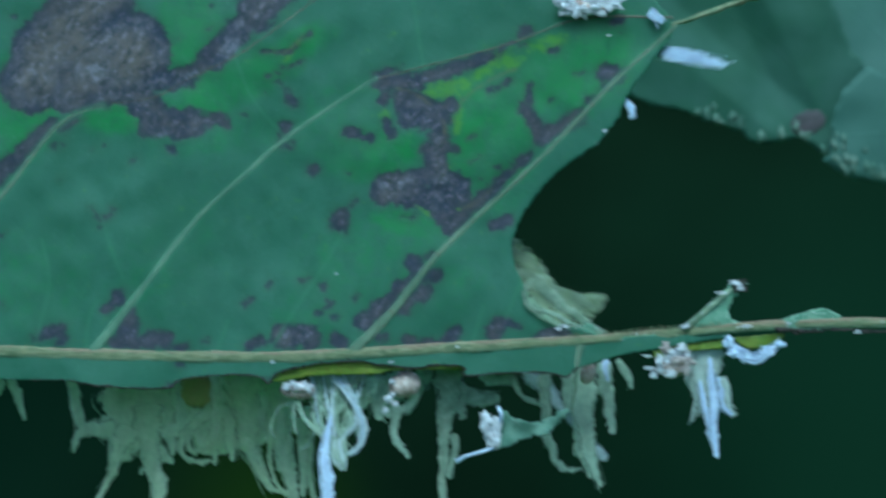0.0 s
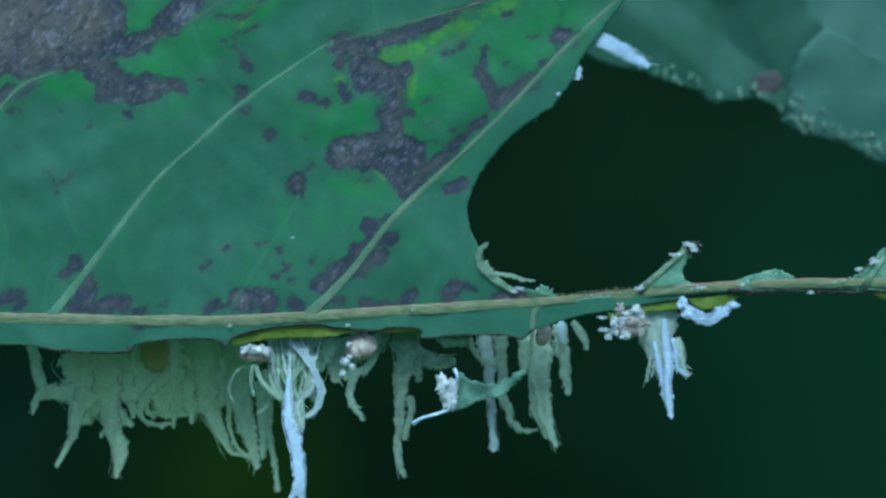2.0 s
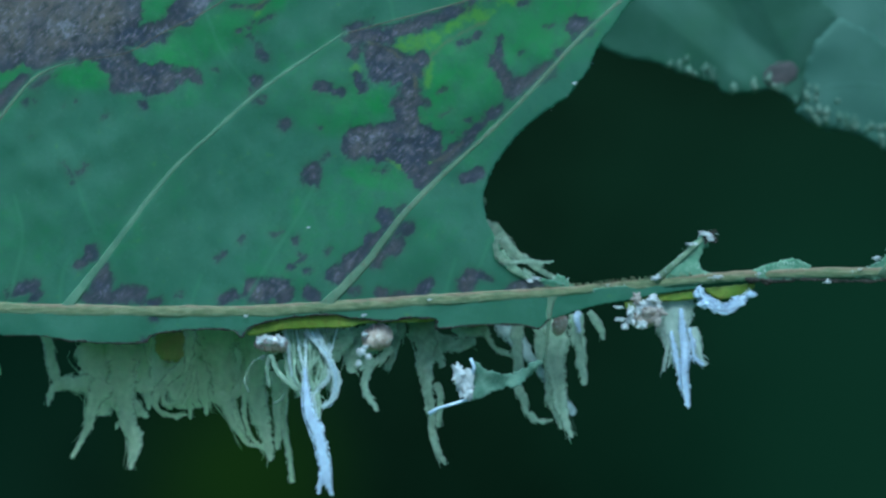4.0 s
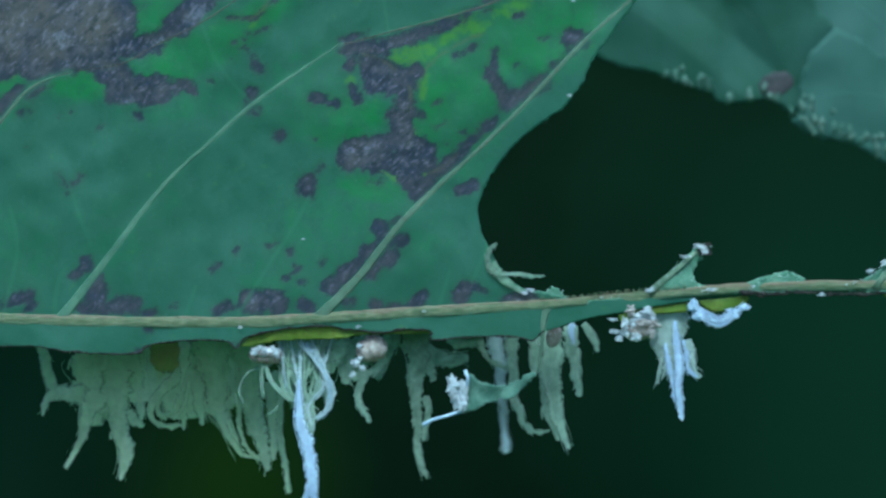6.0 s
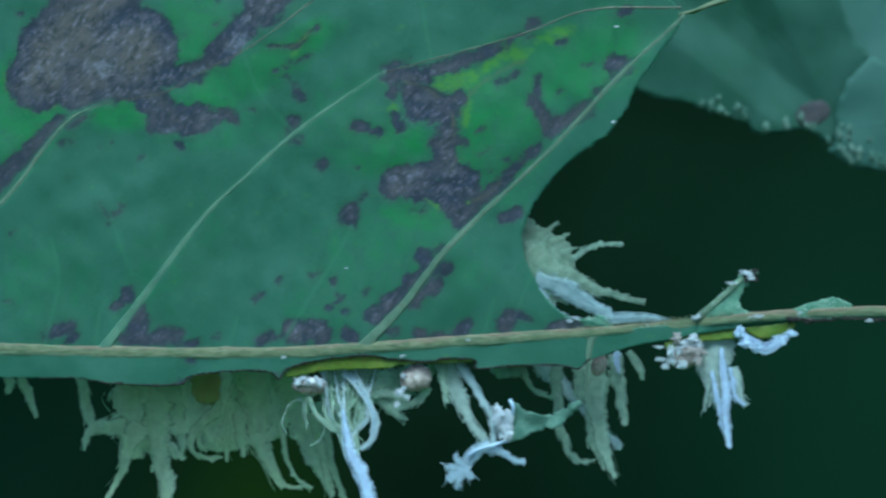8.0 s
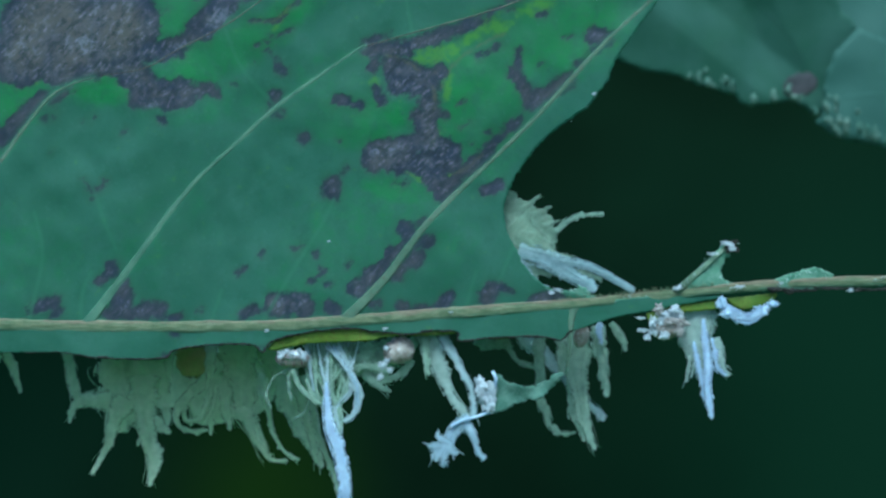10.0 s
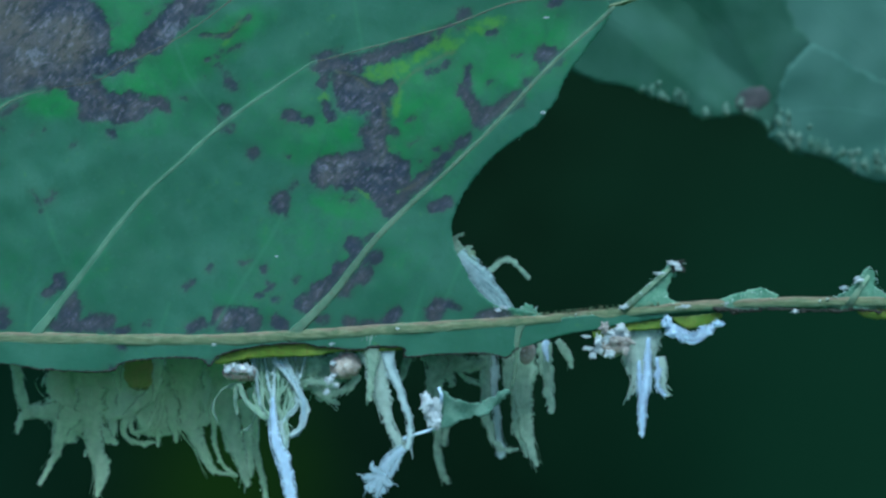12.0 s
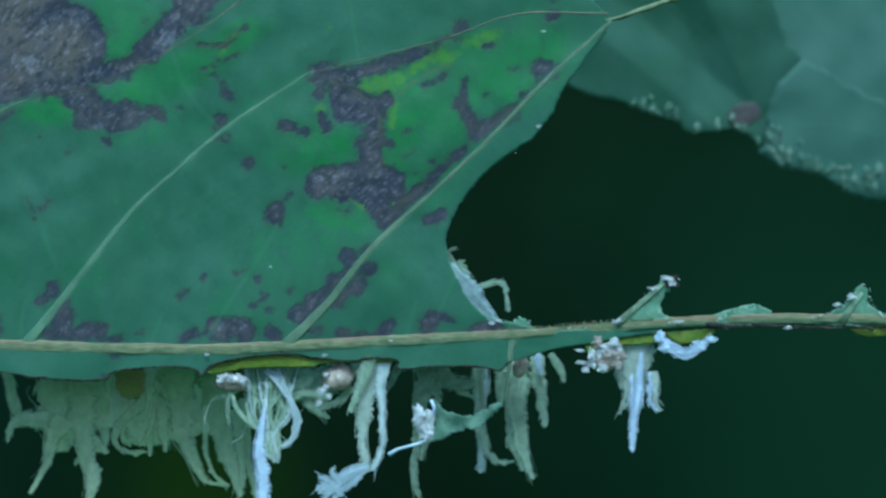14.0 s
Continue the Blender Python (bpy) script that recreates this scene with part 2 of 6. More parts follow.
LEAF = leaf_material()
def rib_material():
    m, t, b = material("midrib_skin", 0.6, 0.3)
    pos = place(t)
    n1, n2 = grain(t, 300, 5, 0.65, pos), grain(t, 90, 4, 0.6, pos)
    c = blend(t, ramp(t, n1, 0.32, 0.68), (0.078, 0.115, 0.055), (0.148, 0.162, 0.085))
    low = calc(t, "ADD", calc(t, "MULTIPLY", attr(t, "top"), -1.0), calc(t, "MULTIPLY", calc(t, "SUBTRACT", n1, 0.5), 1.6))
    c = blend(t, ramp(t, low, 0.2, 0.9, 0, 0.8), c, (0.075, 0.150, 0.090))
    up = calc(t, "ADD", attr(t, "top"), calc(t, "MULTIPLY", calc(t, "SUBTRACT", n2, 0.5), 3.2))
    c = blend(t, ramp(t, up, 0.25, 0.95, 0, 0.62), c, (0.165, 0.105, 0.080))
    t.links.new(c, b.inputs["Base Color"])
    along = node(t, "Mapping", {"Vector": pos, "Scale": (6.0, 1, 1)}, vector_type="TEXTURE").outputs[0]
    fibre = grain(t, 2200, 4, 0.65, along)
    c = blend(t, ramp(t, fibre, 0.50, 0.66, 0, 0.45), c, (0.20, 0.215, 0.135))
    c = blend(t, ramp(t, fibre, 0.36, 0.48, 0.5, 0), c, (0.070, 0.095, 0.050))
    t.links.new(c, b.inputs["Base Color"])
    relief(t, b, calc(t, "ADD", n1, fibre), 0.25, 0.9)
    return m


MIDRIB_SKIN = rib_material()
RIB = plain_material("pale_rib", (0.085, 0.125, 0.065), (0.15, 0.17, 0.095), 300, 0.6, 0.12, (0.15, 0.085, 0.06), spots=0.8)
VEIN = plain_material("pale_vein", (0.076, 0.142, 0.095), (0.106, 0.176, 0.118), 300, 0.75, 0.1, spec=0.15)
GREYVEIN = plain_material("greyed_vein", (0.078, 0.130, 0.086), (0.110, 0.158, 0.108), 300, 0.75, 0.1, (0.10, 0.10, 0.07), spec=0.15)
OLIVE = plain_material("yellowed_leaf", (0.072, 0.125, 0.012), (0.135, 0.180, 0.02), 260, 0.5, 0.15, (0.09, 0.07, 0.012))
CRUMBDUST = plain_material("wax_dust", (0.26, 0.34, 0.30), (0.50, 0.57, 0.55), 900, 0.8, 0.1)
STUB = plain_material("thin_scrap", (0.075, 0.165, 0.105), (0.13, 0.22, 0.15), 420, 0.6, 0.2, (0.17, 0.25, 0.19), spots=3.0)
STUBVEIN = plain_material("scrap_vein", (0.12, 0.19, 0.12), (0.19, 0.25, 0.17), 400, 0.7, 0.15, (0.22, 0.27, 0.21))
TAN = plain_material("dried_vein", (0.080, 0.088, 0.062), (0.125, 0.130, 0.095), 400, 0.7, 0.1, (0.09, 0.07, 0.05))
SHRED = plain_material("withered_shred", (0.06, 0.125, 0.09), (0.115, 0.19, 0.145), 500, 0.85, 0.25, (0.15, 0.22, 0.18))
DARKTONE = plain_material("dark_crust_and_shade", (0.008, 0.009, 0.008), (0.038, 0.034, 0.030), 700, 0.9, 0.3)
def understory_material():
    """Very dark understory green with two soft lighter patches and a yellowish one."""
    m, t, b = material("understory", 1.0, 0.0)
    pos = place(t)
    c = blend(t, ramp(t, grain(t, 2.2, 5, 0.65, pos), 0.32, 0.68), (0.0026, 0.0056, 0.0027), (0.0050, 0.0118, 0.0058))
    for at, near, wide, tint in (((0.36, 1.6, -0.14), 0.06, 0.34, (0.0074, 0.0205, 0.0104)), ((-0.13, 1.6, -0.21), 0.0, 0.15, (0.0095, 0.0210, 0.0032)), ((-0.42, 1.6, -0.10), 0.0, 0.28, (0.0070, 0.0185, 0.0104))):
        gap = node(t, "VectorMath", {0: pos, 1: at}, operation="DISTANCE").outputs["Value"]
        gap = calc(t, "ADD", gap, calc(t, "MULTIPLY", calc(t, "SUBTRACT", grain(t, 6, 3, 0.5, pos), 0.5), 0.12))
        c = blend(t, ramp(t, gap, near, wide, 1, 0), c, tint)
    t.links.new(c, b.inputs["Base Color"])
    return m


SHADE = understory_material()
# Green of the unseen ground, there to throw green light up at the wax.
BOUNCEGREEN = plain_material("bounce_green", (0.035, 0.12, 0.025), (0.09, 0.22, 0.05), 3, 0.95, 2.0, (0.05, 0.06, 0.03), spots=7.0)
FARLEAF = plain_material("far_leaf", (0.010, 0.046, 0.022), (0.024, 0.065, 0.046), 34, 0.75, 0.3, (0.015, 0.056, 0.030), spots=3.0)
PALEFAR = plain_material("pale_far_leaf", (0.022, 0.066, 0.048), (0.036, 0.084, 0.066), 34, 0.7, 0.3, (0.030, 0.078, 0.056), spots=3.0)
MAUVE = plain_material("mauve_crust", (0.028, 0.034, 0.034), (0.062, 0.054, 0.062), 300, 0.85, 0.3)
FRINGE = plain_material("pale_fringe", (0.035, 0.08, 0.055), (0.11, 0.16, 0.125), 200, 0.8, 0.1)

# ---- setting: unseen green ground for bounce, dark understory behind and carried round ----
ground = new("ground", mesh_of("ground", [(-300, -300, -1.1), (300, -300, -1.1), (300, 300, -1.1), (-300, 300, -1.1)], [(0, 1, 2, 3)]))
ground.data.materials.append(BOUNCEGREEN)
tagged(ground, "unseen green ground added to bounce green light upwards", "ground", kind="structure")


def make_backdrop():
    """Dark forest backdrop; added unseen ring blocks low sky, lower behind camera, open above."""
    verts, faces, n = [], [], 72
    for i in range(n):
        a = 2 * math.pi * i / n
        for k in range(11):
            r = 1.62 + 0.07 * math.sin(5 * a + 0.9 * k) + 0.05 * math.sin(11 * a - 1.7 * k)
            top = 1.4 + 0.6 * math.cos(a) + 0.05 * math.sin(9 * a) + 0.04 * math.sin(23 * a)
            verts.append((r * math.sin(a), r * math.cos(a), -1.12 + top * 0.1 * k))
    for i in range(n):
        j = (i + 1) % n
        for k in range(10):
            faces.append((i * 11 + k, j * 11 + k, j * 11 + k + 1, i * 11 + k + 1))
    ob = new("backdrop", mesh_of("backdrop", verts, faces))
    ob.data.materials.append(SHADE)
    tagged(ob, "dark green understory behind the leaf, carried round unseen to block low sky", "backdrop", kind="structure")


make_backdrop()

# ---- the eaten leaf ----
MIDRIB = [(-16, 56), (0, 56.7), (20, 57.3), (48, 57.4), (64, 56.5), (83, 55.2), (102, 53.9), (120, 52.3), (140, 50.6), (157, 50.1), (176, 50.0)]
GNAWED = [(113, -20), (114, -9), (119, -2), (115.6, 4.2), (111.4, 10), (109.5, 14.2), (106.4, 18.6), (103, 21), (98.4, 24.6), (94.6, 29), (92, 33.5), (91, 37.5),
          (91.6, 41), (93.2, 44.4), (95, 47.6), (97.4, 50), (100, 51.4), (104.5, 52.0), (107.5, 53.6)]
LOWER = [(-16, 60.8), (0, 61.7), (12, 61.8), (20, 62.8), (30.5, 63.0), (33, 61.4), (42, 60.5), (46.6, 60.8), (48.3, 62.0), (50, 60), (56, 58.6), (64, 57.8),
         (67, 58.4), (75, 58.9), (77, 58.4), (82.6, 58.6), (83, 60.2), (90, 59.6), (98, 59.7), (100.8, 60.3), (102.4, 58.8), (104.6, 58.2), (110, 56.4), (118, 54.9), (129, 53)]
mid_curve, gnaw_curve, low_curve = spline(MIDRIB, 120), spline(GNAWED, 110), spline(LOWER, 160)


def leaf_depth(u, v):
    return 0.5 * bumps(u, v, 38, 3) + 0.12 * bumps(u, v, 9, 4) + 0.0


SIDE_VEINS = {
    "a": [(16.4, 57.8), (24.8, 47.0), (35.4, 33.0), (44.3, 24.6), (51.5, 18.3), (65, 8.8), (67, 8.0)],
    "b": [(61.8, 57.4), (70, 49), (79, 37.8), (96.3, 21.3), (108.4, 8.4), (117.5, 0), (119.5, -2.2)],
    "c": [(-14, 43), (0, 30.4), (6, 22.6), (11, 16.6), (15, 14.4), (19, 13.2)],
}
vein_lines = {k: spline(p, 90) for k, p in SIDE_VEINS.items()}
NET = [[(18.5, 33), (20.5, 39), (22.4, 43.6)], [(8, 37), (9.5, 44), (8, 52), (7, 56)], [(48, 57), (54, 47), (58.5, 40), (61, 35)], [(39, 57), (41, 51)], [(92.5, 44), (90, 50)],
       [(52, 20), (45, 12), (42, 5)], [(72, -12), (74, 0), (75, 6)], [(84, 55), (86, 48)], [(16, 57), (16.5, 51), (18, 47.5)]]
DEAD = [(6, 9, 15, 3, 6), (8, 4, 18, -6, 6), (15, 6, 23, 4, 7.6), (12, 11, 22, 9, 4.0), (24, 11, 27, 14, 3.0), (27.6, 16.4, 34, 16.2, 2.8), (35, 16.4, 39.4, 15.4, 1.2), (3, 8, 6, 4, 2.6)]
DEAD += [(27, 9, 33, 8.2, 2.0), (33, 8.2, 37, 5.6, 1.5), (38, 4.6, 45, -3, 2.6), (45, -3, 52, -10, 3.4), (-14, 38, -2, 28.4, 1.8), (-2, 28, 4, 22, 1.6), (4, 22, 9.8, 16.6, 1.4), (10.6, 17.8, 14.6, 15.2, 0.8), (9.6, 20.4, 11.4, 20.2, 0.5)]
DEAD_MIDDLE = [(67, 8.4, 74, 8.8, 1.6), (74, 8.2, 81, 6.0, 1.4), (81, 6.0, 87, 3.6, 1.1), (87, 3.6, 91, 1.2, 0.4), (68, 6.8, 70.5, 6.4, 0.7), (71.5, 11.5, 75, 13, 2.2), (72.5, 14.6, 78, 15, 2.2), (77.6, 13, 80, 12.8, 1.5),
               (77.6, 16, 78, 20.5, 1.9), (76.8, 21, 78.2, 24, 2.2), (68, 26.6, 76, 25.4, 2.0), (68, 28.2, 75, 28.4, 2.2)]
DEAD_MIDDLE += [(77, 25.5, 81.5, 26.8, 2.2), (77, 29, 81.5, 28.6, 2.5), (78.6, 31.5, 80.6, 33.2, 2.3), (79.4, 34.6, 81, 34.4, 1.2), (68.6, 15.8, 69.4, 18, 1.0), (67.8, 12.4, 68.6, 11, 0.8), (82, 32.2, 88.6, 26.4, 1.3), (88.4, 26.2, 93.6, 21.4, 0.9)]
DEAD_MIDDLE += [(95.8, 18.4, 103, 14, 1.5), (93.5, 9.5, 93.6, 13, 0.8), (92.9, 12.8, 95.4, 17, 1.1), (86.6, 10, 91, 8, 0.5), (107, 6.6, 109.2, 7.2, 1.8), (104, 12, 110, 7, 0.6), (92, 0, 93.5, -0.8, 1.0), (80, 20.6, 81.4, 20.4, 0.6)]
DEAD_SPOTS = [(60.6, 32.4, 60.6, 33.8, 1.3), (50.8, 16.6, 50.4, 18.4, 0.9), (50.2, 19.2, 51.6, 19.8, 0.8), (61.6, 17.8, 63.6, 18.0, 0.7), (63.6, 18.2, 66, 18.8, 0.5), (55.4, 24.4, 56, 24.2, 0.6), (51.4, 11.6, 52, 12, 0.7), (21.6, 46.8, 21.8, 47.6, 1.0),
              (19.4, 49, 20.4, 48.6, 0.5), (23.5, 50.7, 23.2, 53.6, 1.75), (20.6, 55, 26, 55, 0.8), (27, 54.6, 30, 54.4, 1.3), (32.4, 55.8, 33.6, 55.6, 0.7), (9.4, 53.4, 11.6, 52.8, 0.9), (7, 54.6, 8.4, 53.8, 0.5), (12.4, 54.2, 11.8, 55, 0.6)]
DEAD_SPOTS += [(50.4, 53.8, 55.2, 53.6, 1.95), (44.8, 55.4, 47, 54.4, 0.7), (59.8, 53.6, 61.2, 54.8, 0.9), (65, 51.2, 69.6, 47, 1.2), (70.8, 45, 72.6, 43.8, 1.0), (73.4, 40.4, 75, 42.4, 1.4), (71.6, 48.4, 76, 45.4, 1.0), (77, 42.4, 78, 42.8, 0.8),
               (76.4, 39.6, 76.8, 39.2, 0.5), (67.6, 53.4, 68.6, 53.2, 0.6), (72.8, 54.2, 73.6, 54, 0.6), (75.6, 54.6, 78, 54.6, 0.7), (80, 53.8, 81.2, 52.4, 0.8), (87.6, 52.6, 88.6, 51.4, 1.3), (89.4, 51, 92, 51.2, 0.4)]
DEAD_SPOTS += [(96.6, 53.6, 100.6, 53, 1.3), (88, 33.8, 90.4, 32.6, 0.8)]
DEAD_FLECKS = [(16.6, 31, 18, 33.2, 0.4), (18.4, 33.6, 20, 32.6, 0.35), (37, 54.6, 37.4, 54.4, 0.5), (56.6, 49.4, 59, 48.2, 0.6), (60, 50.2, 60.8, 50, 0.45), (53.8, 44, 55.2, 43.4, 0.45), (57.4, 44.8, 58, 44.5, 0.45),
               (43.8, 48.2, 45.2, 47.2, 0.45), (63.4, 46.8, 63.8, 46.2, 0.3), (47.6, 8, 50, 7.4, 0.5), (50, 6.4, 53.4, 5.4, 0.4), (46, 3.6, 50.4, 3.4, 0.4), (51, 3.6, 55, 0, 0.4), (48.2, 8.6, 49.4, 8.6, 0.4)]
DEAD_FLECKS += [(62.4, 30, 63.4, 29.6, 0.35), (16.5, 20.8, 18.5, 20.4, 0.4), (23, 23.6, 24.4, 23, 0.4), (30, 20.4, 31, 21, 0.5), (83.4, 18.6, 84.4, 17.8, 0.45), (83.6, 22.6, 84.8, 21.8, 0.4), (87.6, 23.6, 88.6, 23.2, 0.3), (97.4, 2.8, 98.6, 2.4, 0.35),
                (102, 7, 102.8, 6.6, 0.4), (108, -2.2, 109.4, -3, 0.8), (71.4, 32.6, 71.8, 32.4, 0.35), (73, 32.8, 74, 32.2, 0.35)]
FRESH = [(94, 7, 17, 7, -18), (87, 20, 8, 11, 10), (34, 1, 7, 7, 0), (42, 9, 14, 4, -25), (1, 15, 9, 9, 0), (66, 21, 9, 5, 0), (104, 4, 10, 8, -40), (20, 15.6, 6, 3, 0), (52, 3, 8, 3, -30), (72, 33.6, 6, 2.4, 10)]
GREENER = [(40, 18, 16, 5, -10), (71, 37, 10, 8, 0), (62, 42, 12, 9, -40), (56, 48, 9, 6, -40), (80, 45, 8, 6, -50), (30, 40, 14, 8, -50), (8, 45, 10, 10, 0), (60, 14, 12, 6, -30)]
YELLOW = [(79.6, 9.6, 4.4, 1.9, -8), (76.6, 10.6, 2, 1.2, 0), (88, 5, 4.5, 1.3, -35), (86, 6.4, 4, 1.0, -35), (68.2, 14.6, 1.1, 1.5, 0), (81.2, 15.6, 0.7, 2.2, 8), (0.6, 9.6, 1.4, 1.6, 0), (8.4, 13.8, 1.0, 0.6, 0), (82.4, 30.6, 3, 0.8, -35), (79, 24.6, 0.9, 2.6, 0), (91, 5, 2.2, 1.2, -20), (97, 1.5, 4, 1.4, -15), (75.6, 31.4, 2.4, 0.6, 30), (52, 3, 3.4, 0.5, -55)]
PALE = [(71.9, 26.0, 1.6, 0.9, -30), (68.2, 26.8, 1.2, 0.8, 0), (60.7, 32.0, 0.7, 0.8, 0), (21.7, 46.7, 0.7, 0.6, -30), (51.2, 53.6, 0.7, 0.5, -40), (24.2, 53.4, 0.9, 0.5, -50), (26.4, 54.6, 1.0, 0.4, 0), (87.6, 51.4, 0.35, 0.35, 0), (78.7, 37.2, 0.6, 0.6, 0), (65, 51.6, 0.5, 0.5, 0),
        (75.2, 8, 0.5, 0.6, 0), (17.4, 7.4, 2.2, 1.8, 20), (6, 7.4, 1.6, 0.8, 0), (34, 7.6, 1.4, 0.7, -30), (42, 2.6, 3, 1.6, -30), (97, 18.4, 0.9, 0.6, -40), (29, 18.4, 1.4, 0.7, 0)]
TANNED = [[(80.2, 15.4), (81.2, 13), (84, 9.8), (88, 7.4), (91.4, 6)], [(78.6, 15.4), (79, 18), (78.6, 20)], [(78.6, 25.6), (79.2, 23)], [(82, 31), (84.4, 29.6), (87.4, 27.4)], [(70.4, 9.6), (73.6, 10.6), (76.4, 12.6)], [(47, 3.6), (51, 3.4), (54, 0.4)]]


fleck_rng = random.Random(7)
for _ in range(34):
    fu, fv, fr = fleck_rng.uniform(-6, 112), fleck_rng.uniform(-8, 55), fleck_rng.uniform(0.1, 0.32)
    DEAD_FLECKS.append((fu, fv, fu + fleck_rng.uniform(0, 0.9), fv - fleck_rng.uniform(0, 0.5), fr))


def dead(u, v):
    d = np.minimum(blobs(u, v, DEAD), blobs(u, v, DEAD_MIDDLE))
    return np.minimum(d, np.minimum(blobs(u, v, DEAD_SPOTS) - 0.3, blobs(u, v, DEAD_FLECKS)))


def line_gap(u, v, line):
    best = np.full(u.shape, 1e9)
    for (x0, y0), (x1, y1) in zip(line[:-1], line[1:]):
        dx, dy = x1 - x0, y1 - y0
        k = np.clip(((u - x0) * dx + (v - y0) * dy) / (dx * dx + dy * dy + 1e-12), 0, 1)
        best = np.minimum(best, (u - x0 - k * dx) ** 2 + (v - y0 - k * dy) ** 2)
    return np.sqrt(best)


def net(u, v):
    w = np.zeros(u.shape)
    for line in NET:
        w = np.maximum(w, np.clip(1.2 - line_gap(u, v, spline(line, 10)) / 0.5, 0, 1))
    for line in vein_lines.values():
        w = np.maximum(w, 0.8 * np.clip(1.3 - line_gap(u, v, line[::4]) / 1.1, 0, 1))
    return w


def tanned(u, v):
    w = np.zeros(u.shape)
    for line in TANNED:
        w = np.maximum(w, np.clip(1.25 - line_gap(u, v, spline(line, 12)) / 0.6, 0, 1))
    return w


upper_outline = np.vstack([[(-16, -20)], gnaw_curve, [(107, 54)], mid_curve[::-1][mid_curve[::-1][:, 0] < 107]])
lower_outline = np.vstack([mid_curve[mid_curve[:, 0] < 129.5], low_curve[::-1]])


def upper_cut(u, v):
    return outside(u, v, upper_outline) + 0.08 * bumps(u, v, 0.9, 18) + 0.13 * bumps(u, v, 1.7, 8) + 0.10 * bumps(u, v, 4.5, 9)


def lower_cut(u, v):
    return outside(u, v, lower_outline) + 0.06 * bumps(u, v, 1.5, 10)


def make_leaf():
    leaf = tagged(new("eaten_leaf"), "large green leaf with dead brown patches, eaten back to its midrib", "leaf")
    vals = {"dead": dead, "net": net, "fresh": lambda u, v: np.maximum(patches(u, v, FRESH), 0.42 * patches(u, v, GREENER)), "yellow": lambda u, v: patches(u, v, YELLOW), "pale": lambda u, v: patches(u, v, PALE), "tan": tanned}
    part("blade", sheet("blade", upper_cut, (-14, 122, -18, 58), 0.3, leaf_depth, vals), LEAF, leaf, "green blade with grey-brown dead patches")
    low_vals = {"dead": lambda u, v: blobs(u, v, [(31.5, 58.6, 33, 58.9, 0.5), (30.6, 62.6, 31.2, 62.8, 0.5), (48.2, 61.2, 48.6, 61.6, 0.5)]), "net": far_zero, "fresh": far_zero, "yellow": far_zero,
                "pale": far_zero, "tan": far_zero}
    part("lower_margin", sheet("lower_margin", lower_cut, (-14, 130, 52, 65), 0.2, lambda u, v: leaf_depth(u, v) - 0.03 * np.maximum(v - 56, 0), low_vals), LEAF, leaf, "narrow green margin with a black gnawed edge")
    gnawed = np.array([(a, b) for a, b in spline(LOWER, 420) if 6 < a < 103])
    edge_rng = np.random.RandomState(77)
    wob = np.interp(np.arange(len(gnawed)), np.arange(0, len(gnawed) + 3, 3), 0.09 * edge_rng.randn(len(gnawed) // 3 + 2)[: len(np.arange(0, len(gnawed) + 3, 3))])
    edge = np.array([pt(a, b + 0.02 + w, float(leaf_depth(np.array([a]), np.array([b]))[0]) - 0.03 * max(b - 56, 0) + 0.02) for (a, b), w in zip(gnawed, wob)])
    v, f = tube(edge, np.where(gnawed[:, 0] < 16, 0.09, 0.16) * (1 + 0.35 * edge_rng.randn(len(gnawed))).clip(0.3, 2.2), 6, 1.0, 0.1, 3)
    part("gnawed_edge", mesh_of("gnawed_edge", v, f), DARKTONE, leaf, "thin blackened line along the gnawed edge")
    mid = np.array([pt(a, b, float(leaf_depth(np.array([a]), np.array([b]))[0]) + 0.02 if a < 110 else 0.05) for a, b in mid_curve])
    swell = [1.05 + 0.10 * math.sin(1.9 * k) - 0.2 * (k > 22) + 0.06 * math.sin(4.7 * k) for k in range(40)]
    v, f = tube(mid, swell, 12, 0.2, 0.045, 1)
    rib = mesh_of("midrib", v, f)
    rib.attributes.new("top", "FLOAT", "POINT").data.foreach_set("value", np.tile(np.cos(np.arange(12) / 12 * 2 * np.pi), len(mid)).astype(np.float32))
    part("midrib", rib, MIDRIB_SKIN, leaf, "pale straw-green midrib with brown streaks")
    for k, line in vein_lines.items():
        w = np.array([pt(a, b, float(leaf_depth(np.array([a]), np.array([b]))[0])) for a, b in line])
        r = {"a": [1.0, 0.62, 0.46, 0.38, 0.36, 0.32, 0.12], "b": [1.0, 0.62, 0.44, 0.38, 0.36, 0.34], "c": [0.45, 0.42, 0.36, 0.28, 0.08]}[k]
        v, f = tube(w, r, 10, 0.12, 0.06, 2)
        part("side_vein", mesh_of("side_vein", v, f), {"a": VEIN, "b": GREYVEIN, "c": GREYVEIN}[k], leaf, "greyed side vein in a dead streak" if k == "c" else "pale green side vein")
    for line, r in (([(67, 8.0), (72, 6.6), (90, 1.6), (103, -3), (119, -3.4)], [0.08, 0.10, 0.13, 0.16, 0.2]), ([(20, 13), (28, 11.6), (34, 8.2), (44, 3), (56, -6), (66, -14)], [0.06, 0.09, 0.11, 0.14, 0.18])):
        w = np.array([pt(a, b, float(leaf_depth(np.array([a]), np.array([b]))[0]) + 0.0) for a, b in spline(line, 50)])
        v, f = tube(w, r, 7, 0.3, 0.25, 11)
        part("side_vein", mesh_of("withered_vein", v, f), TAN, leaf, "thin withered end of a side vein")
    rest = np.array([pt(a, b, 0.2) for a, b in spline([(118.5, -2), (123, -3.5), (130, -6), (138, -9), (150, -13)], 24)])
    v, f = tube(rest, [0.35, 0.5, 0.7, 0.5], 7, 0.7, 0.35, 5)
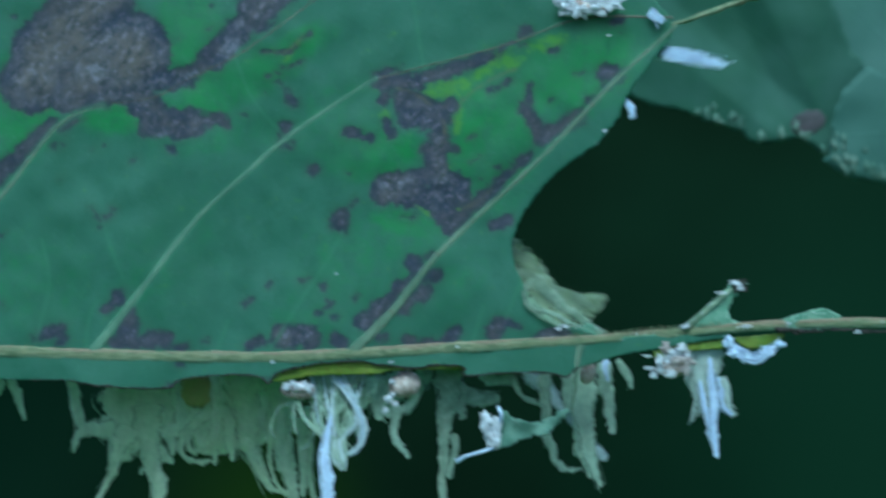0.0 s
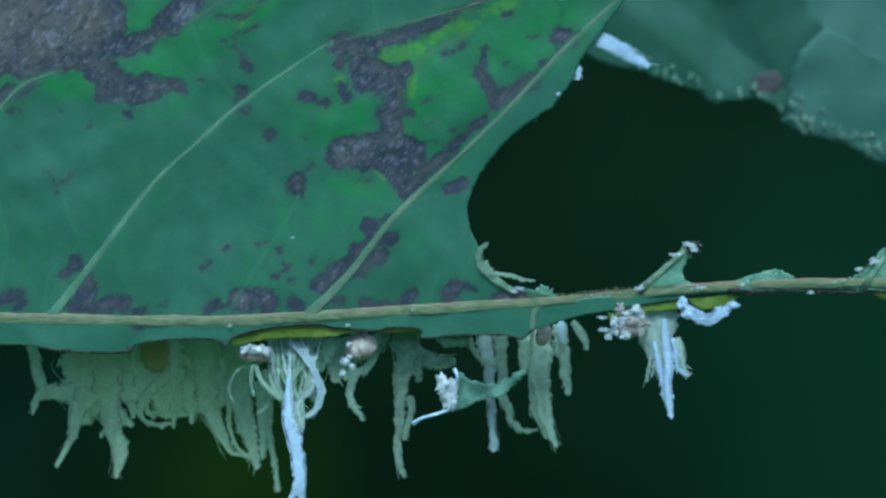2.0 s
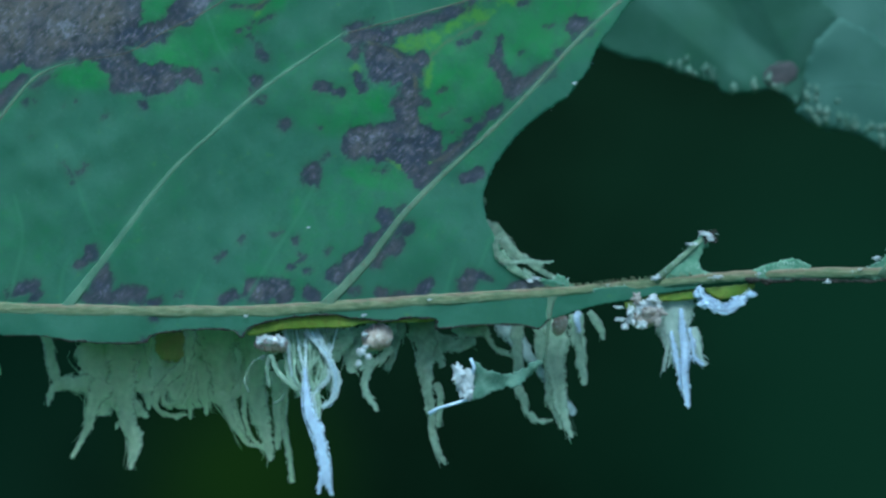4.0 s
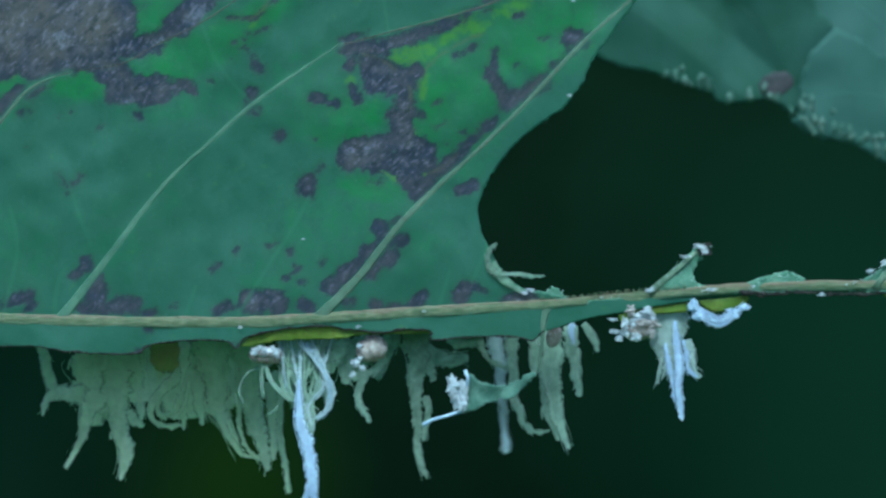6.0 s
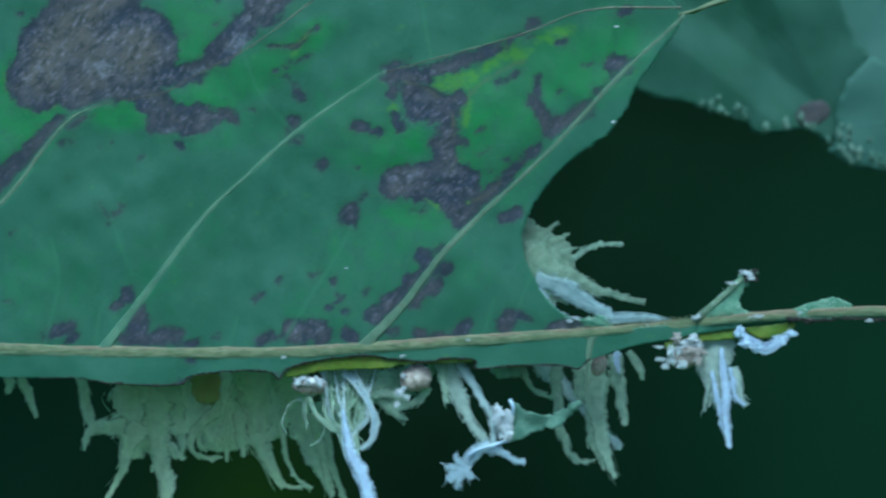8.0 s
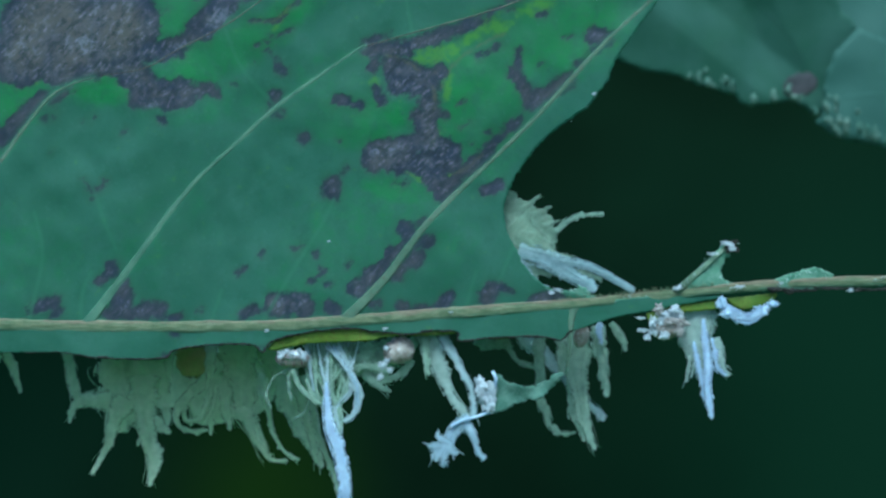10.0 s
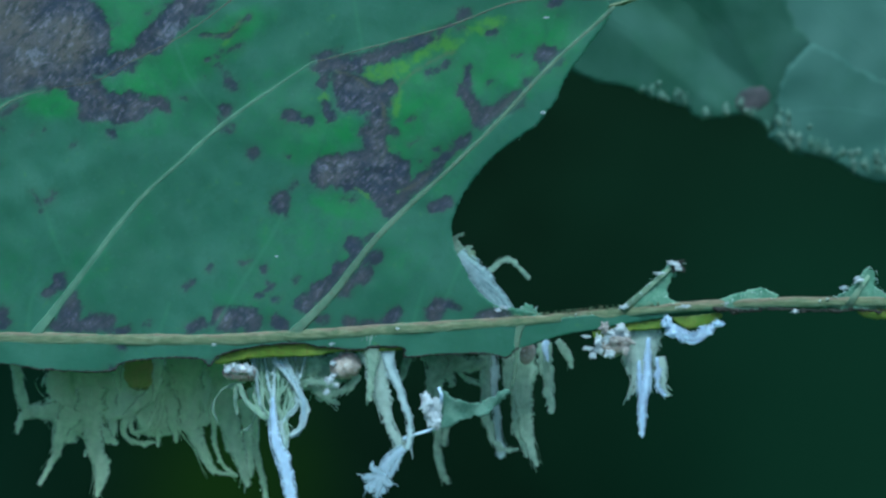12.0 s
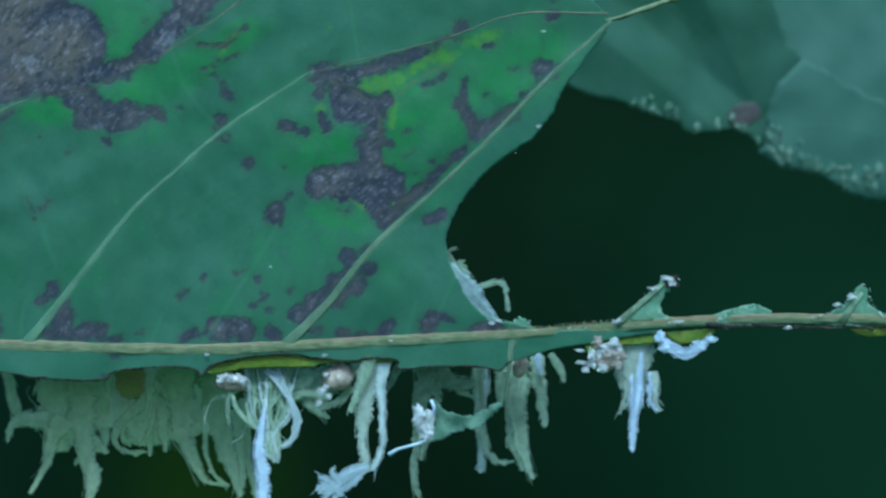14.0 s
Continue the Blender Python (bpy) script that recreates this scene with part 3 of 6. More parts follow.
    part("side_vein", mesh_of("bare_vein", v, f), RIB, leaf, "bare gnawed end of a side vein")
    stalk = np.array([pt(a, b, d) for a, b, d in spline([(103.6, 54.0, 0.02), (102.9, 55.6, 0.0), (102.6, 58, -0.05), (102.5, 60.4, 0.1), (102.3, 63, 0.6), (101.8, 66, 1.0)], 24)])
    v, f = tube(stalk, [1.0, 0.6, 0.42, 0.32, 0.2, 0.14], 8, 0.12, 0.1, 6)
    part("side_vein", mesh_of("lower_vein", v, f), GREYVEIN, leaf, "pale vein of the eaten lower half")
    return leaf


def far_zero(u, v):
    return np.zeros(u.shape)


leaf = make_leaf()

# ---- pieces of leaf left along the midrib ----
def flat_piece(name, points, n, parent, mat, label, d=0.0, step=0.25, wave=0.2, seed=5, vals=None, thick=0.35, lean=0.0, ragged=0.08, follow=0.0):
    loop = spline(points + [points[0]], n)
    u0, v0 = loop.min(0) - 1
    u1, v1 = loop.max(0) + 1
    vc = points[0][1]
    me = sheet(name, lambda u, v: outside(u, v, loop) + ragged * (bumps(u, v, 1.4, seed) + (ragged > 0.2) * bumps(u, v, 4, seed + 3)), (u0, u1, v0, v1), step,
               lambda u, v: d + wave * bumps(u, v, 7, seed + 1) + lean * (v - vc) + follow * leaf_depth(u, v), vals, thick)
    ob = part(name, me, mat, parent, label)
    ob.location = -parent.location
    return ob


flat_piece("leaf_stub", [(121, 52.4), (126.4, 47), (130, 43.4), (132, 43.8), (130, 46.5), (129.2, 48.2), (130, 49.8), (132.2, 51.4), (126, 52.4)], 60, leaf, STUB, "green triangular scrap left on the midrib", 0.1, ragged=0.2)
flat_piece("leaf_stub", [(134.6, 51.6), (138, 50.2), (141, 49.0), (145.6, 47.8), (147.4, 48.2), (149.2, 49.4), (148, 51), (142, 51.8)], 40, leaf, STUB, "low green scrap left on the midrib", 0.1, ragged=0.2)
flat_piece("leaf_stub", [(155, 50.8), (160.4, 48.8), (163, 46.4), (164.8, 44.2), (166.2, 45), (166.6, 47.6), (170.6, 50.3), (164, 51.4)], 50, leaf, STUB, "green scrap left on the midrib near the tip", 0.1, ragged=0.2)
flat_piece("leaf_stub", [(101, 53.6), (100.4, 51.8), (103, 51.3), (104.6, 50.8), (107, 52.4), (108, 53.8)], 36, leaf, STUB, "", 0.0, ragged=0.25)
for a, b, r in (((121.4, 52), (130.6, 43.6), 0.36), ((161.6, 51), (165.2, 45.4), 0.36)):
    v, f = tube([pt(*a, -0.1), pt((a[0] + b[0]) / 2 - 0.2, (a[1] + b[1]) / 2, -0.1), pt(*b, -0.1)], [r * 2.0, r * 1.25, r * 0.9], 8, 0.1, 0.12, 3)
    part("side_vein", mesh_of("stub_vein", v, f), STUBVEIN, leaf, "pale vein of a scrap")
# yellowed strips that curl behind the gnawed edge
flat_piece("yellowed_strip", [(48.8, 61.6), (52, 59), (58, 57.8), (66, 57.6), (72, 58.3), (77, 57.8), (82.8, 57.8), (82, 59.0), (76, 59.3), (70, 59.5), (66, 60.2), (56, 60.6), (51, 61.6)], 90, leaf, OLIVE, "olive-yellow curled strip of the margin", 0.42, wave=0.05, follow=1.0)
flat_piece("yellowed_strip", [(116, 55.6), (120, 54.6), (126, 53.6), (129, 53.4), (128.4, 55), (122, 55.6), (117, 57)], 50, leaf, OLIVE, "olive-yellow curled strip of the margin", 0.42, wave=0.05, follow=1.0)
flat_piece("yellowed_strip", [(130, 53), (135, 52.6), (139, 52.2), (138, 53.8), (133, 55)], 40, leaf, OLIVE, "dull yellow strip under the midrib", 0.6, wave=0.15)
flat_piece("yellowed_strip", [(163, 51.4), (167, 51.2), (171, 51.2), (170, 52.8), (166.4, 53.2), (164, 52.6)], 30, leaf, OLIVE, "dull yellow strip under the midrib", 0.5, wave=0.1)
# hanging shred with its vein
flat_piece("leaf_shred", [(102.4, 65.2), (99.6, 66.6), (96, 68.4), (91.6, 67.4), (89.4, 65.9), (89, 68), (88.4, 72.4), (90.4, 73), (93, 71.4), (97.4, 70.4), (100.4, 67.8)], 70, leaf, SHRED, "dull green hanging shred of the lower half", 0.9, wave=0.5, ragged=0.22)
# dark bits that put the shade under the bare midrib into shape and colour
crust_rng = np.random.RandomState(9)
crust_rows = []
for a in 137 + np.cumsum(0.35 + 1.2 * crust_rng.rand(44)):
    w, z = 0.10 + 0.5 * crust_rng.rand() ** 2, 51.1 + 0.5 * crust_rng.rand() + 0.4 * math.exp(-((a - 141) / 3) ** 2)
    crust_rows.append(tube([pt(a, z, -0.1), pt(a + 0.9, z + 0.5 * crust_rng.rand(), -0.3), pt(a + 1.6 + crust_rng.rand(), z + 0.2, -0.1)], [0.15, w, 0.12], 6, 0.8, 0.3, int(a)))
crust = joined(crust_rows)
part("rib_shade_bits", mesh_of("rib_shade_bits", *crust), DARKTONE, leaf, "black-brown bits standing for the shade under the midrib")
hair_rng = np.random.RandomState(12)
hairs = []
for a in np.arange(100, 128, 0.45):
    b = float(np.interp(a, mid_curve[:, 0], mid_curve[:, 1])) - 0.85
    l, s = 0.25 + 0.5 * hair_rng.rand(), hair_rng.randn() * 0.25
    hairs.append(tube([pt(a, b + 0.2, -0.1), pt(a + s * 0.5, b - l * 0.6, -0.2), pt(a + s, b - l, -0.2)], [0.09, 0.07, 0.03], 4, 1, 0, 1))
fuzz_rng = np.random.RandomState(14)
fuzz = []
for line, count in (([(121.4, 51.6), (126.4, 46.6), (130, 43.2), (132.2, 43.6)], 46), ([(129.2, 48.6), (129.6, 50.2), (131.6, 51.4)], 10), ([(156, 50.2), (160.4, 48.4), (163, 46), (164.8, 43.8), (166.4, 44.8), (166.8, 47.6), (170, 50)], 80),
                    ([(139, 50.6), (142, 49.2), (146.4, 48.4), (148.2, 49.6)], 20), ([(97, 50.4), (100.4, 51.6), (103, 51.0), (104.6, 50.6), (108, 53.0), (118, 52.0)], 34), ([(106.4, 18.8), (103, 21.4)], 5)):
    for a, b in spline(line, count):
        g, l = fuzz_rng.rand() * 6.3, 0.15 + 0.6 * fuzz_rng.rand() ** 2
        a, b = a + 0.15 * fuzz_rng.randn(), b + 0.15 + 0.15 * fuzz_rng.randn()
        if fuzz_rng.rand() < 0.4:
            continue
        fuzz.append(tube([pt(a, b, -0.2), pt(a + l * 0.5 * math.cos(g), b + l * 0.5 * math.sin(g), -0.35), pt(a + l * math.cos(g + 0.6), b + l * math.sin(g + 0.6), -0.4)], [0.08, 0.04 + 0.08 * fuzz_rng.rand(), 0.03], 5, 1, 0.3, 2))
tagged(part("wax_dust", mesh_of("wax_dust", *joined(fuzz)), CRUMBDUST, leaf, "white dust of wax on the gnawed edges"), kind="stuff")
tagged(part("gnawed_fibres", mesh_of("gnawed_fibres", *joined(hairs)), RIB, leaf), kind="stuff")


# ---- wax: bundles of white threads ----
def wax_material(name, low, high, thin_part, clear):
    m, t, b = material(name, 0.85, 0.25)
    pos = place(t)
    c = blend(t, ramp(t, grain(t, 700, 4, 0.6, pos), 0.3, 0.7), low, high)
    t.links.new(c, b.inputs["Base Color"])
    b.inputs["Subsurface Weight"].default_value = 0.35
    b.inputs["Subsurface Radius"].default_value = (1.0, 1.0, 1.0)
    b.inputs["Subsurface Scale"].default_value = 0.0015
    relief(t, b, grain(t, 2400, 3, 0.6, pos), 0.1, 0.15 if clear > 0.1 else 0.4)
    thin = node(t, "BsdfTranslucent", {"Color": c})
    both = node(t, "MixShader", {0: thin_part, 1: b.outputs[0], 2: thin.outputs[0]})
    holes = ramp(t, grain(t, 420, 3, 0.6, pos), 0.3, 0.7, clear * 0.6, clear * 1.4)
    rim = calc(t, "ADD", attr(t, "rim"), calc(t, "MULTIPLY", calc(t, "SUBTRACT", grain(t, 1500, 4, 0.7, pos), 0.5), 1.5))
    holes = calc(t, "MAXIMUM", holes, ramp(t, rim, 0.45, 1.15, 0, 0.9))
    out = node(t, "MixShader", {0: holes, 1: both.outputs[0], 2: node(t, "BsdfTransparent").outputs[0]})
    t.links.new(out.outputs[0], t.nodes["Material Output"].inputs[0])
    return m


# Blue-white for sunlit wax; the grey-green ones carry the leaf's shade in their colour.
WAX = wax_material("dense_white_wax", (0.46, 0.56, 0.73), (0.61, 0.73, 0.88), 0.35, 0)
CRUMB = wax_material("crumbly_wax", (0.38, 0.40, 0.43), (0.60, 0.65, 0.70), 0.3, 0)
PINKCRUMB = wax_material("pinkish_wax_crumb", (0.26, 0.23, 0.22), (0.46, 0.42, 0.40), 0.3, 0)
GAUZE = wax_material("shaded_thin_wax", (0.38, 0.50, 0.40), (0.50, 0.62, 0.50), 0.5, 0.27)
DULLWAX = wax_material("bluish_wax_threads", (0.45, 0.55, 0.57), (0.61, 0.70, 0.73), 0.4, 0.08)
FILM = wax_material("film_of_wax", (0.36, 0.50, 0.36), (0.48, 0.62, 0.46), 0.5, 0.5)
# Green shade tint, lifted above GAUZE to offset the margin's shadow.
PALEGAUZE = wax_material("shade_tinted_wax", (0.64, 0.76, 0.56), (0.77, 0.85, 0.66), 0.55, 0.21)
DULLGAUZE = wax_material("grey_white_wax", (0.44, 0.53, 0.48), (0.56, 0.65, 0.60), 0.5, 0.2)
# Thin membrane, darkened and greened in colour as if it hung in shade.
VEIL = wax_material("shaded_wax_membrane", (0.33, 0.44, 0.34), (0.45, 0.55, 0.43), 0.5, 0.42)
FLAP = wax_material("yellowish_wax_film", (0.30, 0.39, 0.22), (0.42, 0.52, 0.38), 0.5, 0.5)
SOFTWAX = wax_material("soft_greyish_wax", (0.38, 0.49, 0.52), (0.52, 0.63, 0.665), 0.5, 0.2)
NEARWAX = wax_material("pale_blue_wax", (0.42, 0.53, 0.62), (0.57, 0.68, 0.77), 0.4, 0.03)
SOFTOCHRE = wax_material("waxed_ochre_skin", (0.38, 0.43, 0.15), (0.54, 0.48, 0.21), 0.5, 0.22)
PINK = plain_material("pinkish_skin", (0.17, 0.12, 0.10), (0.42, 0.37, 0.33), 320, 0.6, 0.2, (0.55, 0.54, 0.52))
OCHRE = plain_material("ochre_skin", (0.17, 0.24, 0.07), (0.29, 0.27, 0.08), 320, 0.7, 0.2, (0.16, 0.10, 0.05), spots=2.5)
BANDED = plain_material("banded_skin", (0.16, 0.10, 0.085), (0.62, 0.64, 0.68), 900, 0.5, 0.2, (0.78, 0.80, 0.84), spots=1.7)
DARKSKIN = plain_material("brown_stripe", (0.045, 0.03, 0.028), (0.12, 0.08, 0.07), 500, 0.6, 0.1)


def ribbon(path, across, rr, origin, rnd, jag=1.0):
    """A flat, ragged band of matted wax along a path, with lengthwise folds."""
    n, m = len(path), 9
    s = np.linspace(0, 1, n)
    tip = np.clip((1.02 - s) / 0.05, 0.12, 1) * np.clip((s + 0.04) / 0.05, 0.6, 1)
    sides = []
    for k in (-1, 1):
        slow = np.interp(s, np.linspace(0, 1, 5 + n // 14), rnd.randn(5 + n // 14))
        mid = np.interp(s, np.linspace(0, 1, 6 + n // 5), rnd.randn(6 + n // 5))
        tuft = np.interp(s, np.linspace(0, 1, 4 + n // 3), np.maximum(0, rnd.randn(4 + n // 3) - 0.6))
        w = rr * (0.90 + 0.12 * slow + 0.08 * mid) + jag * (0.035 * rnd.randn(n) + 0.30 * tuft)
        sides.append(np.maximum(w, 0.1) * tip)
    x = np.linspace(-1, 1, m)
    fold, f2 = rnd.rand(m) * 6.3, 3 + 5 * rnd.rand()
    verts, faces = [], []
    for face in (-1, 1):
        for i in range(n):
            w = np.where(x < 0, sides[0][i], sides[1][i]) * x
            y = rr[i] * (0.05 * np.sin(fold + f2 * s[i]) + face * 0.14 * (1 - x * x)) + face * 0.03
            verts.append(path[i] + across[i] * (w / 1000)[:, None] + np.array([0, 1.0, 0]) * (y / 1000)[:, None] - origin)
    top = n * m
    for i in range(n - 1):
        for k in range(m - 1):
            a, c = i * m + k, (i + 1) * m + k
            faces.append((a, c, c + 1, a + 1))
            faces.append((top + a, top + a + 1, top + c + 1, top + c))
        for k in (0, m - 1):
            a, c = i * m + k, (i + 1) * m + k
            faces.append((a, top + a, top + c, c) if k == 0 else (a, c, top + c, top + a))
    return np.vstack(verts), faces


def plume(name, guide, radii, parent, strands=9, seed=0, origin=None, fuzz=1.0, label="", thread=0.12, spread=1.0, mat=None, bend=0.2):
    """A tail of matted wax along (u, v, d) points: a ragged band, loose threads and frayed edges; its origin lies at its root."""
    rnd = np.random.RandomState(seed + 17)
    rough_guide = np.array(spline(guide, 60))
    length = np.linalg.norm(np.diff(rough_guide, axis=0), axis=1).sum()
    n = max(16, int(length / 0.24))
    g = spline(guide, n)
    knots = 4 + int(length / 3.0)
    kink = spline(np.stack([np.linspace(0, 1, knots), rnd.randn(knots)], 1), n)[:, 1]
    root = np.array(pt(*(origin or guide[0])))
    path = arr(g[:, 0], g[:, 1], g[:, 2])
    rr = np.interp(np.linspace(0, 1, n), np.linspace(0, 1, len(radii)), radii)
    t = np.gradient(path, axis=0)
    t /= np.linalg.norm(t, axis=1)[:, None] + 1e-12
    a = np.cross(t, [0, 1.0, 0])
    a /= np.linalg.norm(a, axis=1)[:, None] + 1e-9
    s = np.linspace(0, 1, n)
    path = path + a * (kink * np.minimum(rr, 0.9) * bend * np.minimum(s * 5, 1) / 1000)[:, None]
    dep = np.array([0, 1.0, 0])
    pieces = [ribbon(path, a, rr, root, rnd)]
    for k in range(int(strands * 1.5) + 2):
        rad = rnd.rand() * 2 - 1
        first = 0 if rnd.rand() < 0.5 else rnd.randint(0, n // 2)
        last = n if k < 2 else max(first + 5, int(n * (0.6 + 0.4 * rnd.rand())))
        w1, w2 = rnd.rand() * 6.3, 2 + 6 * rnd.rand()
        x = rad * rr * spread * (0.95 + 0.15 * np.sin(w1 + w2 * s * 2)) + rnd.randn() * 0.7 * rr.mean() * s**5
        y = -rr * 0.15 * (1 - 0.7 * rad * rad) + 0.03 * rnd.randn()
        q = path + a * (x / 1000)[:, None] + dep * (y / 1000)[:, None] - root
        th = thread * (0.3 + 0.55 * rnd.rand())
        pieces.append(tube(q[first:last:2], [th * 0.6, th * 1.0, th, th * 0.8, th * 0.4], 4, 0.8, 0.2, seed + k))
    for k in range(int(fuzz * length * 2.8)):
        i = rnd.randint(2, n - 1)
        side = rnd.choice([-1, 1])
        p0 = path[i] + a[i] * side * rr[i] * 0.8 / 1000 - root
        l = (0.15 + 0.8 * rnd.rand() ** 3 + 0.22 * rr[i] * rnd.rand()) / 1000
        p1 = p0 + (a[i] * side * (0.1 + 0.7 * rnd.rand() ** 2) + t[i] * (1.1 + rnd.randn() * 0.6) + dep * rnd.randn() * 0.4) * l
        pieces.append(tube([p0, (p0 + p1) / 2 + a[i] * side * 0.0001, p1], [0.11, 0.08, 0.03], 4, 0.7, 0, 1))
    data = mesh_of(name, *joined(pieces))
    rim = np.full(len(data.vertices), 0.3, np.float32)
    rim[:2 * 9 * n] = np.tile(np.abs(np.linspace(-1, 1, 9)), 2 * n)
    data.attributes.new("rim", "FLOAT", "POINT").data.foreach_set("value", rim)
    ob = part(name, data, mat or GAUZE, parent, label)
    base = parent.matrix_basis.translation if parent is not None else Vector()
    up = parent.parent if parent is not None else None
    while up is not None:
        base = base + up.matrix_basis.translation
        up = up.parent
    ob.location = Vector(root) - base
    return ob


def body_mesh(name, at, size, lean, seed, rings=7):
    """An oval body with ringed segments; size: half length, half width, half depth."""
    rnd = np.random.RandomState(seed)
    n, m = 26, 18
    verts, faces = [], []
    ca, sa = math.cos(radians(lean)), math.sin(radians(lean))
    for i in range(n + 1):
        s = -1 + 2 * i / n
        r = math.sqrt(max(0, 1 - abs(s) ** 2.2)) * (1 + 0.025 * math.cos(rings * math.pi * s))
        for k in range(m):
            q = 2 * math.pi * k / m
            x, z, y = s * size[0], r * size[1] * math.cos(q), r * size[2] * math.sin(q)
            j = 1 + 0.02 * rnd.randn() + 0.09 * math.sin(3.1 * q + 4.0 * s + seed) * math.sin(2.3 * s * 3 + q + seed * 1.7)
            verts.append(((x * ca - z * sa) * j / 1000, y * j / 1000, (x * sa + z * ca) * j / 1000))
    for i in range(n):
        for k in range(m):
            faces.append((i * m + k, i * m + (k + 1) % m, (i + 1) * m + (k + 1) % m, (i + 1) * m + k))
    return mesh_of(name, verts, faces)


def nymph(at, label):
    ob = tagged(new("wax_nymph"), label, "insect", "wax nymphs on the leaf")
    ob.location = pt(*at)
    return ob


def put(name, data, mat, parent, at, label=""):
    ob = part(name, data, mat, parent, label)
    ob.location = pt(*at) - parent.matrix_basis.translation
    return ob


def flake(name, at, parent, size, seed, label="", mat=None):
    """A crumb of matted wax: one jagged lump with many small points."""
    rnd = np.random.RandomState(seed)
    n, m = 11, 17
    spikes = rnd.randn(30, 3) * np.array([1, 0.5, 1])
    spikes /= np.linalg.norm(spikes, axis=1)[:, None]
    tall, sharp = 0.15 + 0.6 * rnd.rand(30), 10 + 60 * rnd.rand(30)
    verts, faces = [], []
    for i in range(n + 1):
        th = math.pi * i / n
        for k in range(m):
            ph = 2 * math.pi * (k + 0.5 * (i % 2)) / m
            w = np.array([math.sin(th) * math.cos(ph), math.cos(th), math.sin(th) * math.sin(ph)])
            r = 0.27 + 0.09 * rnd.rand() + float((tall * np.maximum(spikes @ w, 0) ** sharp).max()) + 0.07 * rnd.rand()
            verts.append((w[0] * r * size[0] / 1000, w[1] * r * min(size) * 0.6 / 1000, w[2] * r * size[1] / 1000))
    for i in range(n):
        for k in range(m):
            faces.append((i * m + k, i * m + (k + 1) % m, (i + 1) * m + (k + 1) % m, (i + 1) * m + k))
    me = mesh_of(name, verts, faces, False)
    if parent is None:
        ob = part(name, me, mat or CRUMB)
        ob.location = pt(*at)
        return ob
    return put(name, me, mat or CRUMB, parent, at, label)


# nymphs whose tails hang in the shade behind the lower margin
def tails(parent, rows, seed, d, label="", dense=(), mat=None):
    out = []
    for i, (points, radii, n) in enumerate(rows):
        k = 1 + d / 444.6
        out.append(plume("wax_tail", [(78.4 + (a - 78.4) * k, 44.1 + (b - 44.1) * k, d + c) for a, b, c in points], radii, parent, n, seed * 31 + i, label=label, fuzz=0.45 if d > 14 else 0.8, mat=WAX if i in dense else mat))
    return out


n_edge = nymph((2, 60, 6), "pale waxy nymph with two short tails behind the leaf margin")
put("body", body_mesh("body", None, (3, 1.8, 1.5), 0, 1), OCHRE, n_edge, (2, 59, 12))
edge_tails = tails(n_edge, [([(2.6, 61, 0), (4.2, 64.4, -1), (5.7, 68.8, -1)], [0.9, 0.8, 0.35], 3), ([(0.6, 61, 0), (0.8, 63, 0), (0.9, 64.6, 0)], [1.0, 0.9, 0.5], 3), ([(-7, 61, 0), (-6, 66, 0), (-4, 71, 0)], [1.2, 1, 0.5], 4)], 1, 11, mat=PALEGAUZE)

n_left = nymph((22, 60, 14), "waxy nymph with broad ragged grey-white tails in the leaf's shade")
put("body", body_mesh("body", None, (4, 2.2, 1.6), 0, 2), OCHRE, n_left, (22, 58.6, 16))
left_tails = tails(n_left, [
    ([(13.6, 60, 0), (14.6, 65, 0), (15.4, 69, 0), (16.2, 71.4, 0)], [1.1, 1.2, 1.1, 0.7], 3),
    ([(22, 70.2, 0), (18, 70.2, 0), (15.4, 70.9, 0), (14.5, 72, 0), (14.0, 74.4, 0)], [2.6, 2.0, 1.4, 0.7, 0.3], 4),
    ([(23.8, 60, 1), (23.6, 66, 1), (23.4, 71, 1), (22.6, 76, 1)], [6.2, 6.0, 4.6, 2.2], 10),
    ([(24, 70, -0.6), (21.6, 75, -0.6), (20.4, 79, -0.6), (17.8, 83.4, -0.6)], [2.6, 1.4, 0.62, 0.36], 4),
    ([(27, 66, -0.4), (27.2, 73, -0.4), (28.4, 78, -0.4), (28.9, 81.4, -0.4), (28.3, 85.6, -0.4)], [3.4, 2.8, 1.8, 1.7, 0.2], 6),
    ([(28.4, 73, -0.2), (30, 74.8, -0.2), (31.8, 76.2, -0.2)], [1.6, 1.2, 0.5], 3), ([(27.8, 75.6, -0.2), (26.6, 77.4, -0.2), (26.0, 78.4, -0.2)], [0.9, 0.6, 0.25], 1),
    ([(30, 60, 0.4), (30.2, 68, 0.4), (31.4, 75, 0.4)], [3.0, 2.0, 0.5], 5)], 2, 15, mat=PALEGAUZE)

